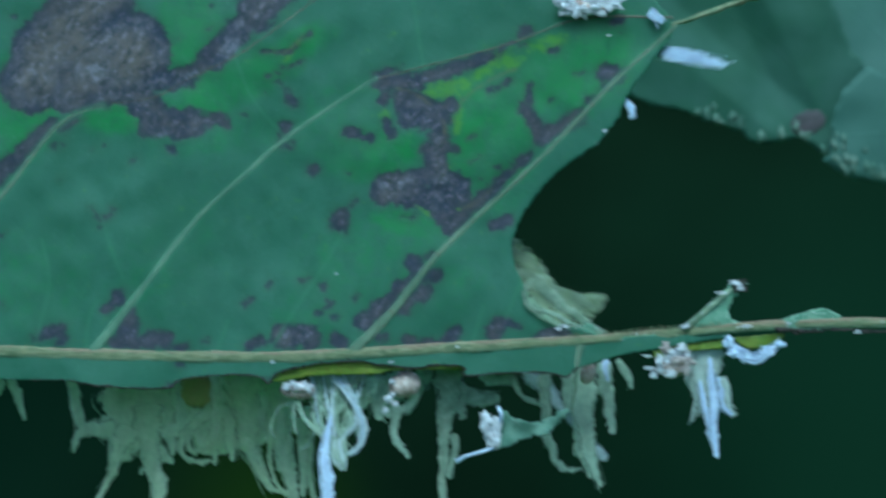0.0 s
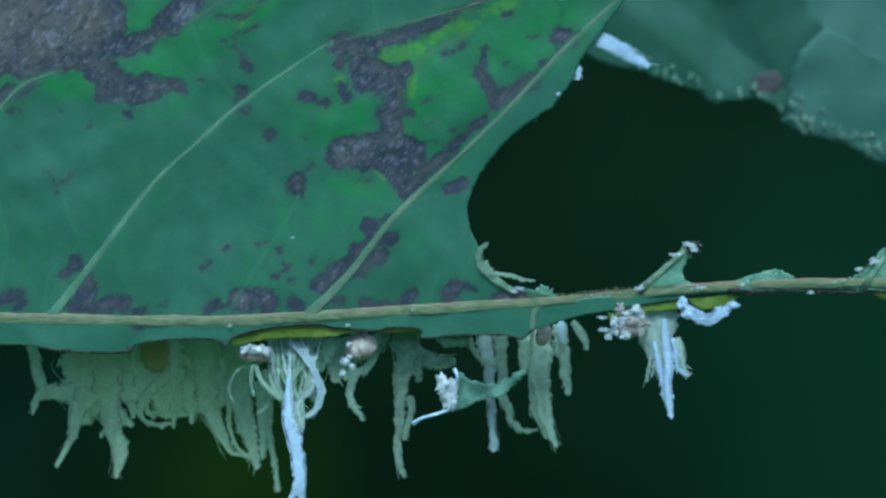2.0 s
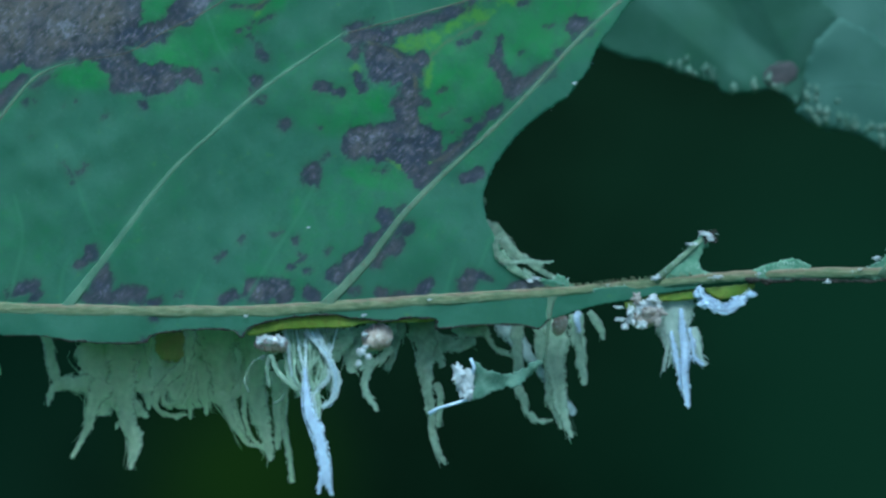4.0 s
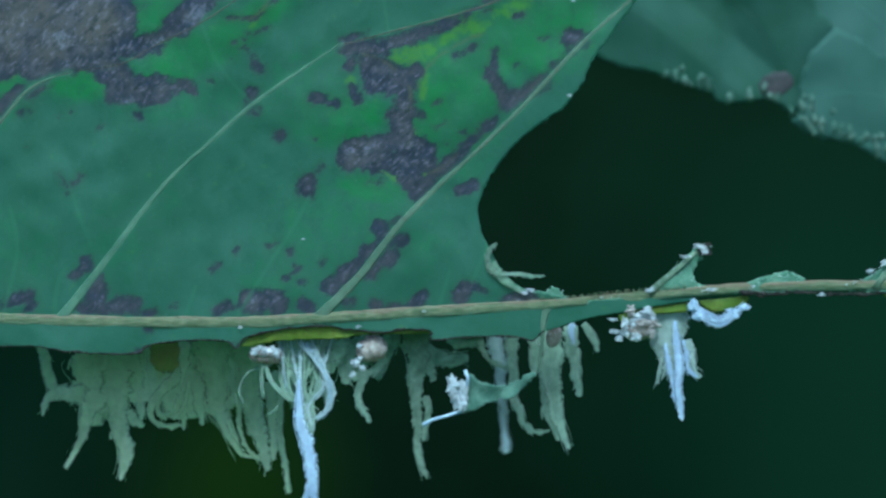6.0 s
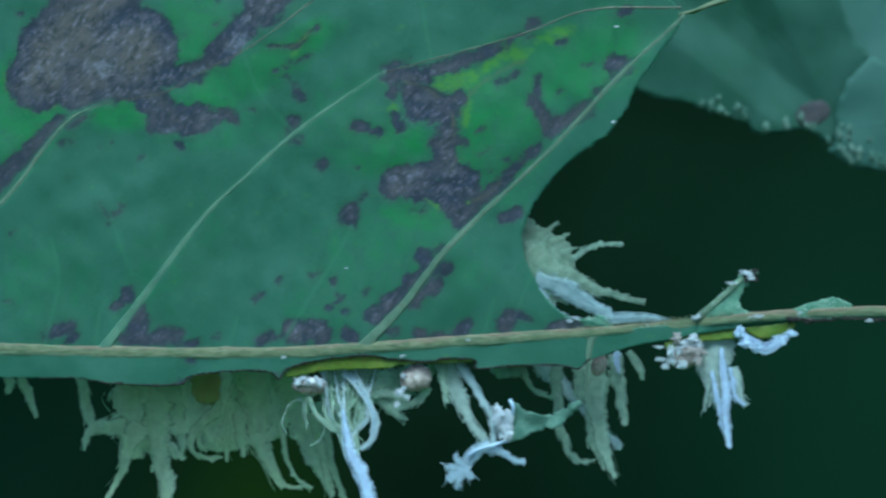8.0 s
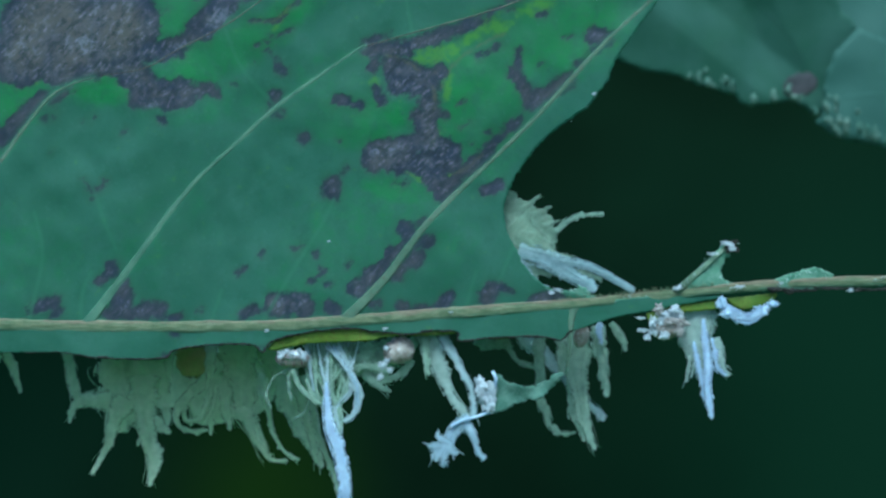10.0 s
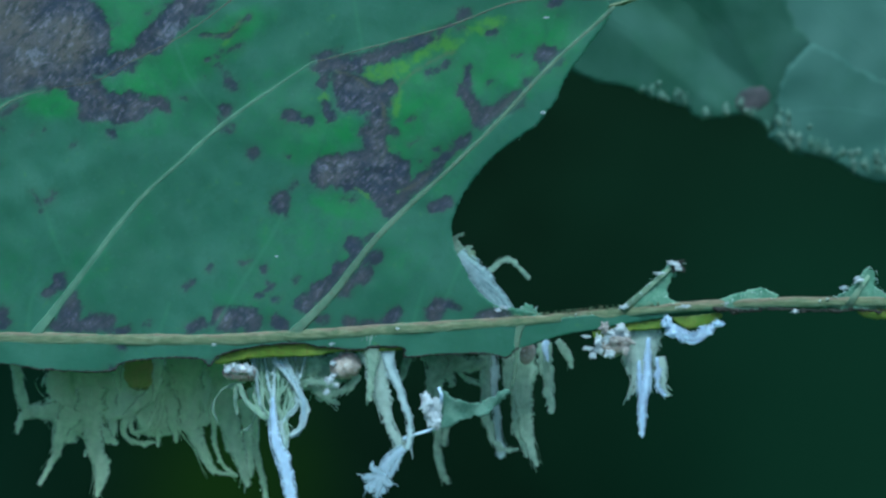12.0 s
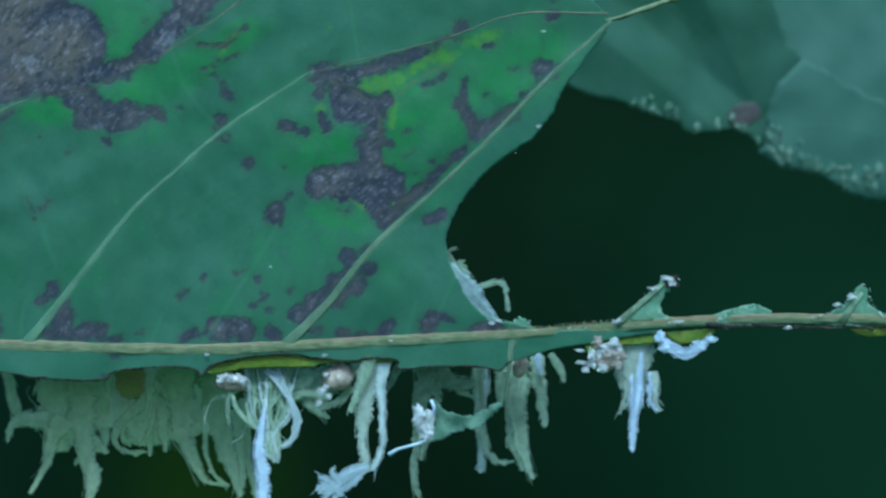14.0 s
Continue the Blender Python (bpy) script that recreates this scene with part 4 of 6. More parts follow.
n_second = nymph((40, 60, 14), "waxy nymph with an ochre body and looped grey-white tails")
soft_body = body_mesh("body", None, (3.8, 3.0, 0.8), 84, 3)
soft_body.attributes.new("rim", "FLOAT", "POINT").data.foreach_set("value", [1.0 - min(1.0, abs(p.co.y) / 0.00075) for p in soft_body.vertices])
put("body", soft_body, SOFTOCHRE, n_second, (34.6, 63.2, 12.8), "ochre-brown soft body")
second_tails = tails(n_second, [
    ([(38, 67, -1), (34.4, 70, -1), (33.0, 73.4, -1), (34.0, 75.4, -1), (36.4, 76.0, -1), (38.6, 75.6, -1)], [1.6, 1.3, 0.9, 0.5, 0.4, 0.3], 3),
    ([(38.8, 60, 1), (38.8, 66, 1), (38.4, 70.6, 1), (38.2, 74.8, 1)], [6.2, 6.0, 5.2, 3.6], 12),
    ([(41.2, 68, -0.4), (41.8, 72, -0.4), (42.2, 75.8, -0.4)], [1.6, 1.1, 0.4], 3), ([(38.6, 70, -0.4), (39.0, 74, -0.4), (39.0, 76.6, -0.4)], [1.0, 0.7, 0.3], 2),
    ([(43.6, 60, 0), (44.4, 68, 0), (45.6, 74, 0), (48, 79.2, 0), (49.4, 81, 0)], [4.6, 3.8, 2.6, 1.2, 0.5], 7), ([(46, 76, -0.4), (48.6, 80.0, -0.4), (50.4, 81.0, -0.4), (52.6, 81.2, -0.4)], [0.7, 0.5, 0.4, 0.3], 2)] + [
    ([(39.6, 67, -1.4), (38.4, 71, -1.6), (37, 73.4, -1.4), (34.8, 74, -1.4)], [0.4, 0.4, 0.35, 0.25], 2), ([(40, 69, -1.4), (39.2, 72, -1.6), (37.4, 74.8, -1.4)], [0.35, 0.4, 0.25], 2), ([(36.2, 68, -1), (34.6, 71, -1), (34.4, 73.6, -1), (36, 74.6, -1)], [0.4, 0.4, 0.35, 0.3], 2)] + [
    ([(31.6 + 1.9 * k, 60, -4), (32.0 + 1.8 * k, 63.6 + k % 2, -4), (32.6 + 1.5 * k, 67 + 1.4 * (k % 3), -4)], [1.6, 0.9, 0.2], 2) for k in (0, 4)], 3, 15, mat=PALEGAUZE)

n_third = nymph((52, 60, 14), "waxy nymph with long thin grey tails behind the margin")
third_tails = tails(n_third, [
    ([(50, 61, 0), (50.4, 68, 0), (51.6, 75, 0), (53.0, 80, 0), (53.9, 83.8, 0)], [3.6, 3.2, 2.3, 1.6, 0.6], 7), ([(54, 68, -0.4), (54.8, 76, -0.4), (54.6, 82, -0.4)], [1.2, 0.9, 0.5], 2),
    ([(55.6, 66, 0), (55.6, 71, 0), (56.1, 77, 0), (56.7, 82, 0), (57.5, 87.8, 0)], [1.2, 1.1, 0.75, 0.5, 0.4], 2), ([(49.6, 64, 0), (48.6, 67, 0), (47.8, 70.2, 0)], [1.0, 0.8, 0.35], 2),
    ([(48.4, 70, -0.6), (49, 76, -0.6), (50, 79.4, -0.6), (52.6, 82, -0.6)], [0.7, 0.5, 0.35, 0.3], 1), ([(56.6, 64, 0), (57.6, 68, 0), (58.4, 72.6, 0)], [1.0, 0.7, 0.3], 2)], 4, 15, mat=PALEGAUZE)
put("body", body_mesh("body", None, (3.5, 2.0, 1.4), 0, 4), OCHRE, n_third, (51, 58.4, 16))

flat_piece("wax_veil", [(17.6, 60), (33, 60), (33.6, 67), (31.4, 72), (27, 73), (22.4, 75), (18.6, 72), (17.4, 67)], 60, n_left, PALEGAUZE, "ragged veil of matted wax", 15, 0.4, 0.4, 21, thick=0.25, ragged=0.35)
flat_piece("wax_veil", [(32.4, 60), (49, 60), (50, 66), (48, 72), (44.6, 75), (40.6, 74.4), (36.6, 74.6), (33, 72), (32, 66)], 60, n_second, PALEGAUZE, "ragged veil of matted wax", 15, 0.4, 0.4, 25, thick=0.25, ragged=0.35)

# the nymph with the long bright tail
n_bright = nymph((54, 62, 1.5), "white-banded waxy nymph with one long bright tail below the yellowed strip")
put("body", body_mesh("body", None, (3.0, 1.5, 1.2), -4, 5, 6), PINK, n_bright, (53.4, 63.4, 2.2), "white and brown ringed body")
put("wax_shield", body_mesh("wax_shield", None, (2.5, 0.95, 0.8), -2, 15, 5), BANDED, n_bright, (53.6, 62.7, 1.1), "shiny white wax shield")
for k, (a, b, w, h) in enumerate(((51.4, 62.6, 0.9, 1.2), (53.2, 62.2, 0.8, 0.9), (55.4, 62.6, 0.9, 1.3), (54.6, 61.8, 0.7, 0.6), (52.4, 61.9, 0.7, 0.6))):
    flake("wax_band", (a, b, 0.3), n_bright, (w, h), 60 + k, "shiny white wax band")
for k in range(3):
    put("stripe", body_mesh("stripe", None, (0.14, 0.55, 0.3), 12, 70 + k, 2), DARKSKIN, n_bright, (52.3 + 1.4 * k, 64.0 + 0.2 * (k % 2), -0.1), "dark brown stripe")
flat_piece("wax_veil", [(55.4, 60.4), (66.4, 60.2), (67, 63.6), (64.6, 66.4), (62, 69.6), (59.6, 69), (57.6, 65.6), (56, 63)], 40, n_bright, FILM, "thin haze of wax threads", 3.4, 0.3, 0.4, 33, thick=0.25, ragged=0.5)
flat_piece("wax_veil", [(65, 60), (75, 60), (73.6, 63), (69.4, 67), (67.2, 68), (66, 64)], 40, n_bright, FILM, "thin haze of wax threads", 5.4, 0.3, 0.4, 35, thick=0.25, ragged=0.5)
rng = np.random.RandomState(5)
for k in range(17):
    x0 = 55.2 + 0.62 * k
    bow, bow2 = 1.5 * rng.randn(), 1.0 * rng.randn()
    plume("wax_thread", [(x0, 60.2, 3), (56.6 + 0.46 * k + bow * 0.5, 64 + rng.rand(), 2 + 0.5 * rng.randn()), (58.2 + 0.28 * k + bow, 68.2 + rng.rand(), 1 + 0.4 * rng.randn()), (59.3 + 0.16 * k + bow2 * 0.4, 72 + rng.rand(), 0), (60.2 + 0.12 * k, 75.6 + 1.6 * rng.rand(), -1.2)],
          [0.26, 0.22, 0.26, 0.32, 0.25], n_bright, 1, 90 + k, fuzz=0.2, thread=0.1, mat=DULLWAX if k % 3 == 1 else GAUZE)
for k, w in enumerate((0.0, 1.3, 2.5, 0.7, 1.9)):
    plume("wax_thread", [(59.2 + w, 61, 2), (62.6 + w * 0.6, 65 + 0.6 * (k % 3), 1), (64.4 + w * 0.45, 69 - 0.5 * (k % 2), 0.5), (64.2 + w * 0.3, 72.4 + 0.6 * (k % 2), 0.2), (62.2 + w * 0.2, 74.4, -0.4)], [0.2, 0.2, 0.21, 0.22, 0.2], n_bright, 1, 120 + k, fuzz=0.6, thread=0.1, mat=NEARWAX if k % 2 else DULLWAX)
plume("wax_thread", [(53.4, 65.2, 1.5), (54.8, 68.4, 1), (57, 70.6, 0.6), (60, 71.6, 0)], [0.4, 0.5, 0.5, 0.4], n_bright, 1, 130, fuzz=0.3)
plume("wax_thread", [(53, 65, 2), (52.6, 68, 2), (53, 71, 2)], [0.3, 0.26, 0.2], n_bright, 1, 131, fuzz=0.3)
plume("wax_thread", [(54.6, 64.6, 2.4), (50.4, 66.4, 2.6), (48.6, 69.6, 2.8), (49.4, 72, 3)], [0.16, 0.16, 0.14, 0.12], n_bright, 1, 132, fuzz=0.3)
plume("wax_thread", [(55.6, 65, 2.4), (56.8, 69, 2.2), (55.4, 72.6, 2.6), (53.4, 74, 3)], [0.18, 0.17, 0.16, 0.13], n_bright, 1, 134, fuzz=0.3)
right_fork = plume("wax_tail", [(62.4, 60.6, 4), (65.6, 65.6, 4), (68, 67.8, 4), (70.8, 69.4, 4)], [1.6, 1.3, 0.9, 0.35], n_bright, 7, 133, fuzz=0.8)
bright_tail = plume("long_tail", [(59.4, 67.4, 0.2), (59.9, 71.4, -0.6), (60.9, 75.4, -1.4), (62.7, 79.6, -2), (63.9, 84, -2.4), (64.2, 86.4, -2.4)], [0.2, 0.8, 1.15, 1.38, 1.25, 1.0], n_bright, 5, 140, fuzz=0.9, mat=WAX, bend=0.1, thread=0.08)
for k, (a, b, w) in enumerate(((62.9, 89.4, 0.5), (63.9, 87.8, 0.45), (65.4, 89.6, 0.55))):
    plume("tail_fork", [(63.4 + 0.5 * k, 85.4, -2.4), ((63.4 + 0.5 * k + a) / 2, (85.4 + b) / 2, -2.5), (a, b, -2.4)], [0.6, w, 0.2], bright_tail, 3, 141 + k, fuzz=1.5, mat=WAX)

n_pink = nymph((71, 62, 1.8), "pinkish waxy nymph with a crumbly white head under the margin")
put("body", body_mesh("body", None, (2.7, 2.4, 1.6), 20, 6, 4), PINK, n_pink, (72.2, 62.0, 2.2), "pink-brown rounded body")
for k, (a, b, s) in enumerate(((69.4, 64.6, 1.3), (70.2, 63.8, 0.9), (69.0, 66.4, 0.8), (68.7, 66.8, 0.6), (70.6, 65.4, 0.9), (70.0, 61.4, 0.8))):
    flake("wax_crumb", (a, b, 0.8), n_pink, (s, s * 0.9), 160 + k, "crumbly white wax")
pink_tails = tails(n_pink, [([(71.2, 65.4, 0), (70.0, 69, 0), (70.6, 72, 0), (72.6, 75, 0)], [1.0, 0.7, 0.62, 0.25], 2), ([(74.6, 63.4, 0), (72.4, 66, 0), (69, 67.6, 0)], [0.8, 0.7, 0.35], 3), ([(68, 62, 2), (67.6, 65.6, 2), (68, 68.4, 2)], [2.2, 1.9, 0.7], 4)], 6, 3)

# the nymph with the thin bent tail, which turns away and comes back
n_thin = nymph((78.5, 60, 7), "waxy nymph with one thin bent grey tail below the margin")
put("body", body_mesh("body", None, (3.4, 2.0, 1.5), 0, 7), OCHRE, n_thin, (79, 57.6, 8))
thin_tails = tails(n_thin, [
    ([(80.2, 58.6, 0), (81.4, 64, 0), (83.2, 69.4, 0), (84.4, 74, 0), (85.6, 79, 0), (88.5, 83.2, 0)], [3.4, 2.2, 1.3, 0.85, 0.7, 0.56], 3), ([(76.3, 59, 0), (76.2, 64.6, 0), (75.4, 68.6, 0)], [1.0, 0.85, 0.5], 2),
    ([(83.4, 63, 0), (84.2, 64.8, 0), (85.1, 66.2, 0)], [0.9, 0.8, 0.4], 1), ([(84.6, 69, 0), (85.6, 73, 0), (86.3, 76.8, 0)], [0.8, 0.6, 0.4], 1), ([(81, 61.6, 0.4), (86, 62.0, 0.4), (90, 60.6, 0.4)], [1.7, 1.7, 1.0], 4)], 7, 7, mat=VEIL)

# the nymph that comes out from behind the blade and swings a forked tail
n_fork = nymph((77.5, 59, 4), "waxy nymph swinging a long forked white tail below the margin")
put("body", body_mesh("body", None, (3.2, 1.8, 1.4), 0, 17), OCHRE, n_fork, (77.5, 54, 6))
upper_tail = plume("wax_tail", [(76.6, 53, 3.4), (77.5, 59, 3), (79.6, 65, 2.2), (82.2, 70, 1.4), (84.8, 74.6, 0.8)], [2.8, 2.6, 1.5, 1.0, 0.85], n_fork, 4, 171, origin=(77.5, 59, 3), fuzz=0.9, mat=DULLGAUZE)
plume("wax_strand", [(78.6, 54, 2.8), (80, 59.4, 2.4), (83.2, 64.6, 1.6), (85.6, 69.6, 0.8), (85.8, 73.6, 0.4)], [1.3, 1.2, 0.75, 0.6, 0.65], upper_tail, 3, 174, mat=DULLWAX)
plume("wax_strand", [(76, 54, 2.2), (76.6, 59.6, 1.8), (77.2, 63, 1.4), (77.8, 66.4, 1.0)], [1.3, 1.2, 0.8, 0.3], upper_tail, 3, 175)
lower_tail = plume("tail_end", [(85.2, 73.4, 0.6), (82.6, 75.8, 0), (80.6, 78.8, -0.4), (79.3, 81.4, -0.6)], [0.9, 1.3, 1.0, 0.5], upper_tail, 6, 172, fuzz=1.0, label="pale frayed end of the tail", mat=NEARWAX)
tail_fork = plume("tail_fork", [(84, 74.2, 0.4), (87, 75, 0), (89.2, 76.2, -0.2), (91.5, 76.6, -0.3)], [0.9, 0.8, 0.65, 0.5], upper_tail, 4, 173, fuzz=1.2, mat=NEARWAX)
for k, (a, b) in enumerate(((77.9, 78.8), (80.6, 82.4), (83.4, 80.0), (78.6, 81.0), (79.4, 76.2))):
    plume("wax_tuft", [(81 + 0.3 * k, 78.4, -0.4), ((81 + a) / 2, (78.6 + b) / 2, -0.5), (a, b, -0.5)], [0.7, 0.65, 0.3], lower_tail, 2, 176 + k, fuzz=1.4, mat=NEARWAX)
n_veil = nymph((90, 60, 9), "waxy nymph with short grey tails high behind the margin")
put("body", body_mesh("body", None, (3.6, 2.0, 1.5), 0, 8), OCHRE, n_veil, (90, 58.4, 13))
veil_tails = tails(n_veil, [([(85.6, 60, 0), (89, 61, 0), (92, 60.4, 0)], [1.3, 1.2, 0.8], 4), ([(91.2, 60, 0), (92.6, 63.2, -1), (94.4, 64.6, -1), (96.4, 65.2, -1)], [0.6, 0.45, 0.4, 0.35], 2)], 8, 13)

# the crumbs at the end of the hanging shred
clump = flake("wax_clump", (87.6, 69.6, 0.3), None, (2.6, 3.8), 180)
tagged(clump, "crumbly white wax clump on the hanging shred", "wax")
v, f = tube([pt(88.8, 72.6, 0.4) - pt(87.6, 69.6, 0.3), pt(86, 73.6, 0) - pt(87.6, 69.6, 0.3), pt(83, 74.4, -0.4) - pt(87.6, 69.6, 0.3), pt(81.4, 75.4, -0.5) - pt(87.6, 69.6, 0.3)], [0.3, 0.3, 0.24, 0.4], 6, 1, 0.25, 3)
part("wax_thread", mesh_of("wax_thread", v, f), WAX, clump, "thin pale thread")
v, f = tube([pt(89, 69, 0.4) - pt(87.6, 69.6, 0.3), pt(89.4, 67, 0) - pt(87.6, 69.6, 0.3), pt(88.8, 65.6, 0) - pt(87.6, 69.6, 0.3)], [0.4, 0.35, 0.3], 6, 1, 0.15, 4)
part("wax_thread", mesh_of("wax_thread", v, f), WAX, clump)
flake("wax_crumb", (86.6, 68.4, -0.4), clump, (2.2, 2.2), 183)
flake("wax_crumb", (88.2, 71.6, -0.2), clump, (1.8, 2.0), 184)

# the nymphs right of the hanging vein
n_right = nymph((103, 59, 4), "waxy nymph with several hanging tails beside the hanging vein")
put("body", body_mesh("body", None, (2.0, 1.3, 1.2), 70, 9), PINK, n_right, (104.8, 59.8, 4.4), "pink-brown body")
right_tails = tails(n_right, [
    ([(97.2, 59, 0), (97.0, 66, 0), (97.4, 71, -1), (99, 75, -1), (101.2, 76.9, -1)], [1.3, 1.1, 0.9, 0.85, 0.4], 4), ([(99.6, 76.4, -1), (101.8, 76.7, -1), (103.6, 76.3, -1)], [0.3, 0.22, 0.25], 1),
    ([(104, 58.6, 0), (104, 66, -1), (104.6, 72, -1.6), (105.6, 76, -2), (107, 79.5, -2)], [2.7, 2.3, 1.95, 1.2, 0.3], 9), ([(102.6, 68, 0), (103.4, 74, -1), (105.2, 78, -1.4)], [0.9, 0.9, 0.35], 4),
    ([(107.4, 57.6, -1), (108, 63.4, -2), (108.5, 67, -2), (108.9, 70.2, -2)], [1.7, 1.25, 0.95, 0.5], 5), ([(109.5, 57.2, -2), (111.0, 58.8, -2), (111.5, 60.4, -2), (112.3, 62.2, -2)], [0.65, 0.75, 0.7, 0.4], 4),
    ([(107.4, 56.6, -3), (107.5, 58.6, -3.2), (107.7, 61, -3.2)], [0.5, 0.6, 0.35], 3), ([(101, 60, 1), (101.2, 63, 1), (101, 66.4, 1)], [1.6, 1.2, 0.5], 4)], 9, 10, dense=(6,))
for end, tail in ((1, 0), (3, 2)):
    right_tails[end].location = right_tails[end].location - right_tails[tail].location
    right_tails[end].parent = right_tails[tail]
n_swing = nymph((94, 60, 13), "waxy nymph with a long pale tail swinging behind the hanging shred")
put("body", body_mesh("body", None, (2.6, 1.5, 1.2), 0, 27), OCHRE, n_swing, (94, 57.6, 14))
swing_tails = tails(n_swing, [([(94, 59, 0), (94.2, 63, 0), (94.3, 68, 0), (94.6, 75, 0), (94.8, 80.6, 0)], [1.9, 1.4, 0.8, 0.65, 0.85], 5)], 19, 13)
swing_tails[0].data.materials[0] = DULLWAX

n_white = nymph((122, 55, 1.5), "fluffy white nymph with a short thick tail under the midrib")
for k, (a, b, s) in enumerate(((119.4, 56.0, 2.3), (117.2, 58.8, 1.6), (116.0, 59.8, 1.3), (121.6, 56.0, 1.7), (118.6, 57.2, 1.4))):
    flake("wax_crumb", (a, b, 0.2), n_white, (s * 0.9, s * 0.7), 200 + k, "crumbly white wax")
put("body", body_mesh("body", None, (2.8, 2.2, 1.6), 10, 10), PINK, n_white, (119.6, 58, 1.8), "pinkish body under white crumbs")
white_tails = tails(n_white, [
    ([(125, 54.6, 0.6), (125, 59, 0.4), (125.2, 63, 0), (126, 67, 0)], [3.4, 3.2, 2.7, 1.2], 8), ([(122.4, 58, 0), (122.4, 60.6, 0), (123.4, 63, 0)], [1.0, 0.8, 0.4], 3), ([(128, 60, 0), (128.8, 63.6, -1), (130.4, 66.8, -1)], [1.2, 0.85, 0.5], 4),
    ([(126.0, 56.6, -1), (126.2, 61, -1.6), (126.5, 66, -2.4), (126.5, 70, -2.6), (127.1, 74.2, -2.8)], [0.35, 0.6, 0.85, 0.9, 0.35], 7), ([(123.6, 63, -0.8), (123.3, 65, -1), (122.9, 67.8, -0.8)], [0.35, 0.35, 0.2], 2),
    ([(124.2, 60.6, -1), (124.8, 64, -1.6), (125.6, 68, -2), (126.2, 71, -2.2)], [0.3, 0.5, 0.45, 0.3], 4), ([(127.4, 60, -0.9), (128, 63, -1.2), (128.4, 65.4, -1.4), (130, 66.6, -1.4)], [0.3, 0.5, 0.45, 0.4], 4),
    ([(124.6, 62, -1), (124.2, 65, -1.2), (123.6, 67, -1.2)], [0.3, 0.25, 0.12], 1)], 10, 1.4, dense=(3, 5, 6), mat=DULLGAUZE)

scrap = tagged(plume("wax_scrap", [(128.8, 53.2, 0), (130.4, 55.6, -0.8), (133.4, 56.6, -1), (136, 55.4, -0.8), (138.8, 53.8, -0.4)], [0.6, 0.9, 1.0, 0.8, 0.5], None, 12, 220, fuzz=1.6, mat=WAX), "bright white curved scrap of wax on the midrib", "wax")

for k, (a, b, w, h) in enumerate(((129.2, 53.8, 1.8, 2.4), (130.6, 55.6, 2.4, 1.8), (132.4, 56.4, 2.6, 2.0), (134.4, 56.2, 2.4, 1.8), (136.4, 55.0, 2.2, 1.6), (138.4, 54.2, 1.8, 1.2), (133.6, 57.2, 1.4, 1.2))):
    flake("wax_crumb", (a, b, -0.8), scrap, (0.8 * w, 0.75 * h), 350 + k, "crumbly white wax", mat=WAX)
for k, (a, b, w) in enumerate(((118.2, 54.8, 1.7), (121.0, 54.9, 1.6), (120.2, 57.0, 1.6), (117.0, 57.2, 1.5), (122.4, 57.4, 1.4), (115.4, 58.6, 1.0), (121.6, 58.8, 1.4), (119.2, 59.6, 1.3))):
    flake("wax_crumb", (a, b, -0.2), n_white, (w * (0.8 + 0.25 * (k % 3)), w * (1.1 - 0.25 * (k % 3))), 370 + k, mat=CRUMB if k % 2 else PINKCRUMB)

# the nymph behind the eaten edge
n_edgewalker = nymph((92, 40, 3.2), "grey-white waxy nymph with a long tail behind the eaten leaf edge")
put("body", body_mesh("body", None, (4.6, 3.0, 1.4), 20, 11), PINK, n_edgewalker, (82.4, 36.6, 4.4))
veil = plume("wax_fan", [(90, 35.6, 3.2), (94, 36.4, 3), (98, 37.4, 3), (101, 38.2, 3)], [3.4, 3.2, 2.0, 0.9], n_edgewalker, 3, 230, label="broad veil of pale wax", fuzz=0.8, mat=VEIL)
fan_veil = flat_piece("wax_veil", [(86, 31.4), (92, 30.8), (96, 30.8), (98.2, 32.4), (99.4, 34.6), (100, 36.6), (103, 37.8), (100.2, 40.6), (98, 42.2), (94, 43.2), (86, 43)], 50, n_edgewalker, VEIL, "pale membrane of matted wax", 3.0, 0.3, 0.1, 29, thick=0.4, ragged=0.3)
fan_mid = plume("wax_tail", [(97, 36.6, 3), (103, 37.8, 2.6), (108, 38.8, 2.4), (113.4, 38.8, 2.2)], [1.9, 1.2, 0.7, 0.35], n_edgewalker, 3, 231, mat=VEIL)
fan_top = plume("wax_tail", [(96, 32.8, 3), (97.8, 31.7, 3), (99.7, 30.8, 3)], [0.6, 0.45, 0.4], n_edgewalker, 1, 232, fuzz=0.2, mat=GAUZE, bend=0.05)
fan_tip = plume("tail_tip", [(99.5, 30.9, 3), (101.2, 30.0, 3), (103.0, 29.3, 3), (104.6, 28.9, 3)], [0.4, 0.38, 0.36, 0.3], fan_top, 1, 235, fuzz=0.2, mat=GAUZE, bend=0.05)
for k, (a, b, c, e) in enumerate(((89.6, 33, 91.0, 28.6), (92, 32.6, 93.8, 29.2), (94.4, 33, 96.4, 30.4), (99.6, 36, 101.8, 34.8), (97.6, 41, 98.4, 43.6))):
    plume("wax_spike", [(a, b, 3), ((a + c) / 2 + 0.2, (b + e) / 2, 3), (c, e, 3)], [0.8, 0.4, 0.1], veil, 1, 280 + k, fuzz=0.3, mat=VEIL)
flap = flat_piece("wax_flap", [(86.5, 32.5), (92, 33.4), (97.4, 35.4), (102, 34.4), (106.4, 32.2), (105.4, 38.2), (102.6, 41), (99.6, 42.5), (93.8, 41), (89.9, 40.4)], 60, n_edgewalker, FLAP, "thin yellowish flap of wax", 2.6, 0.3, 0.3, 39, thick=0.2, ragged=0.25)
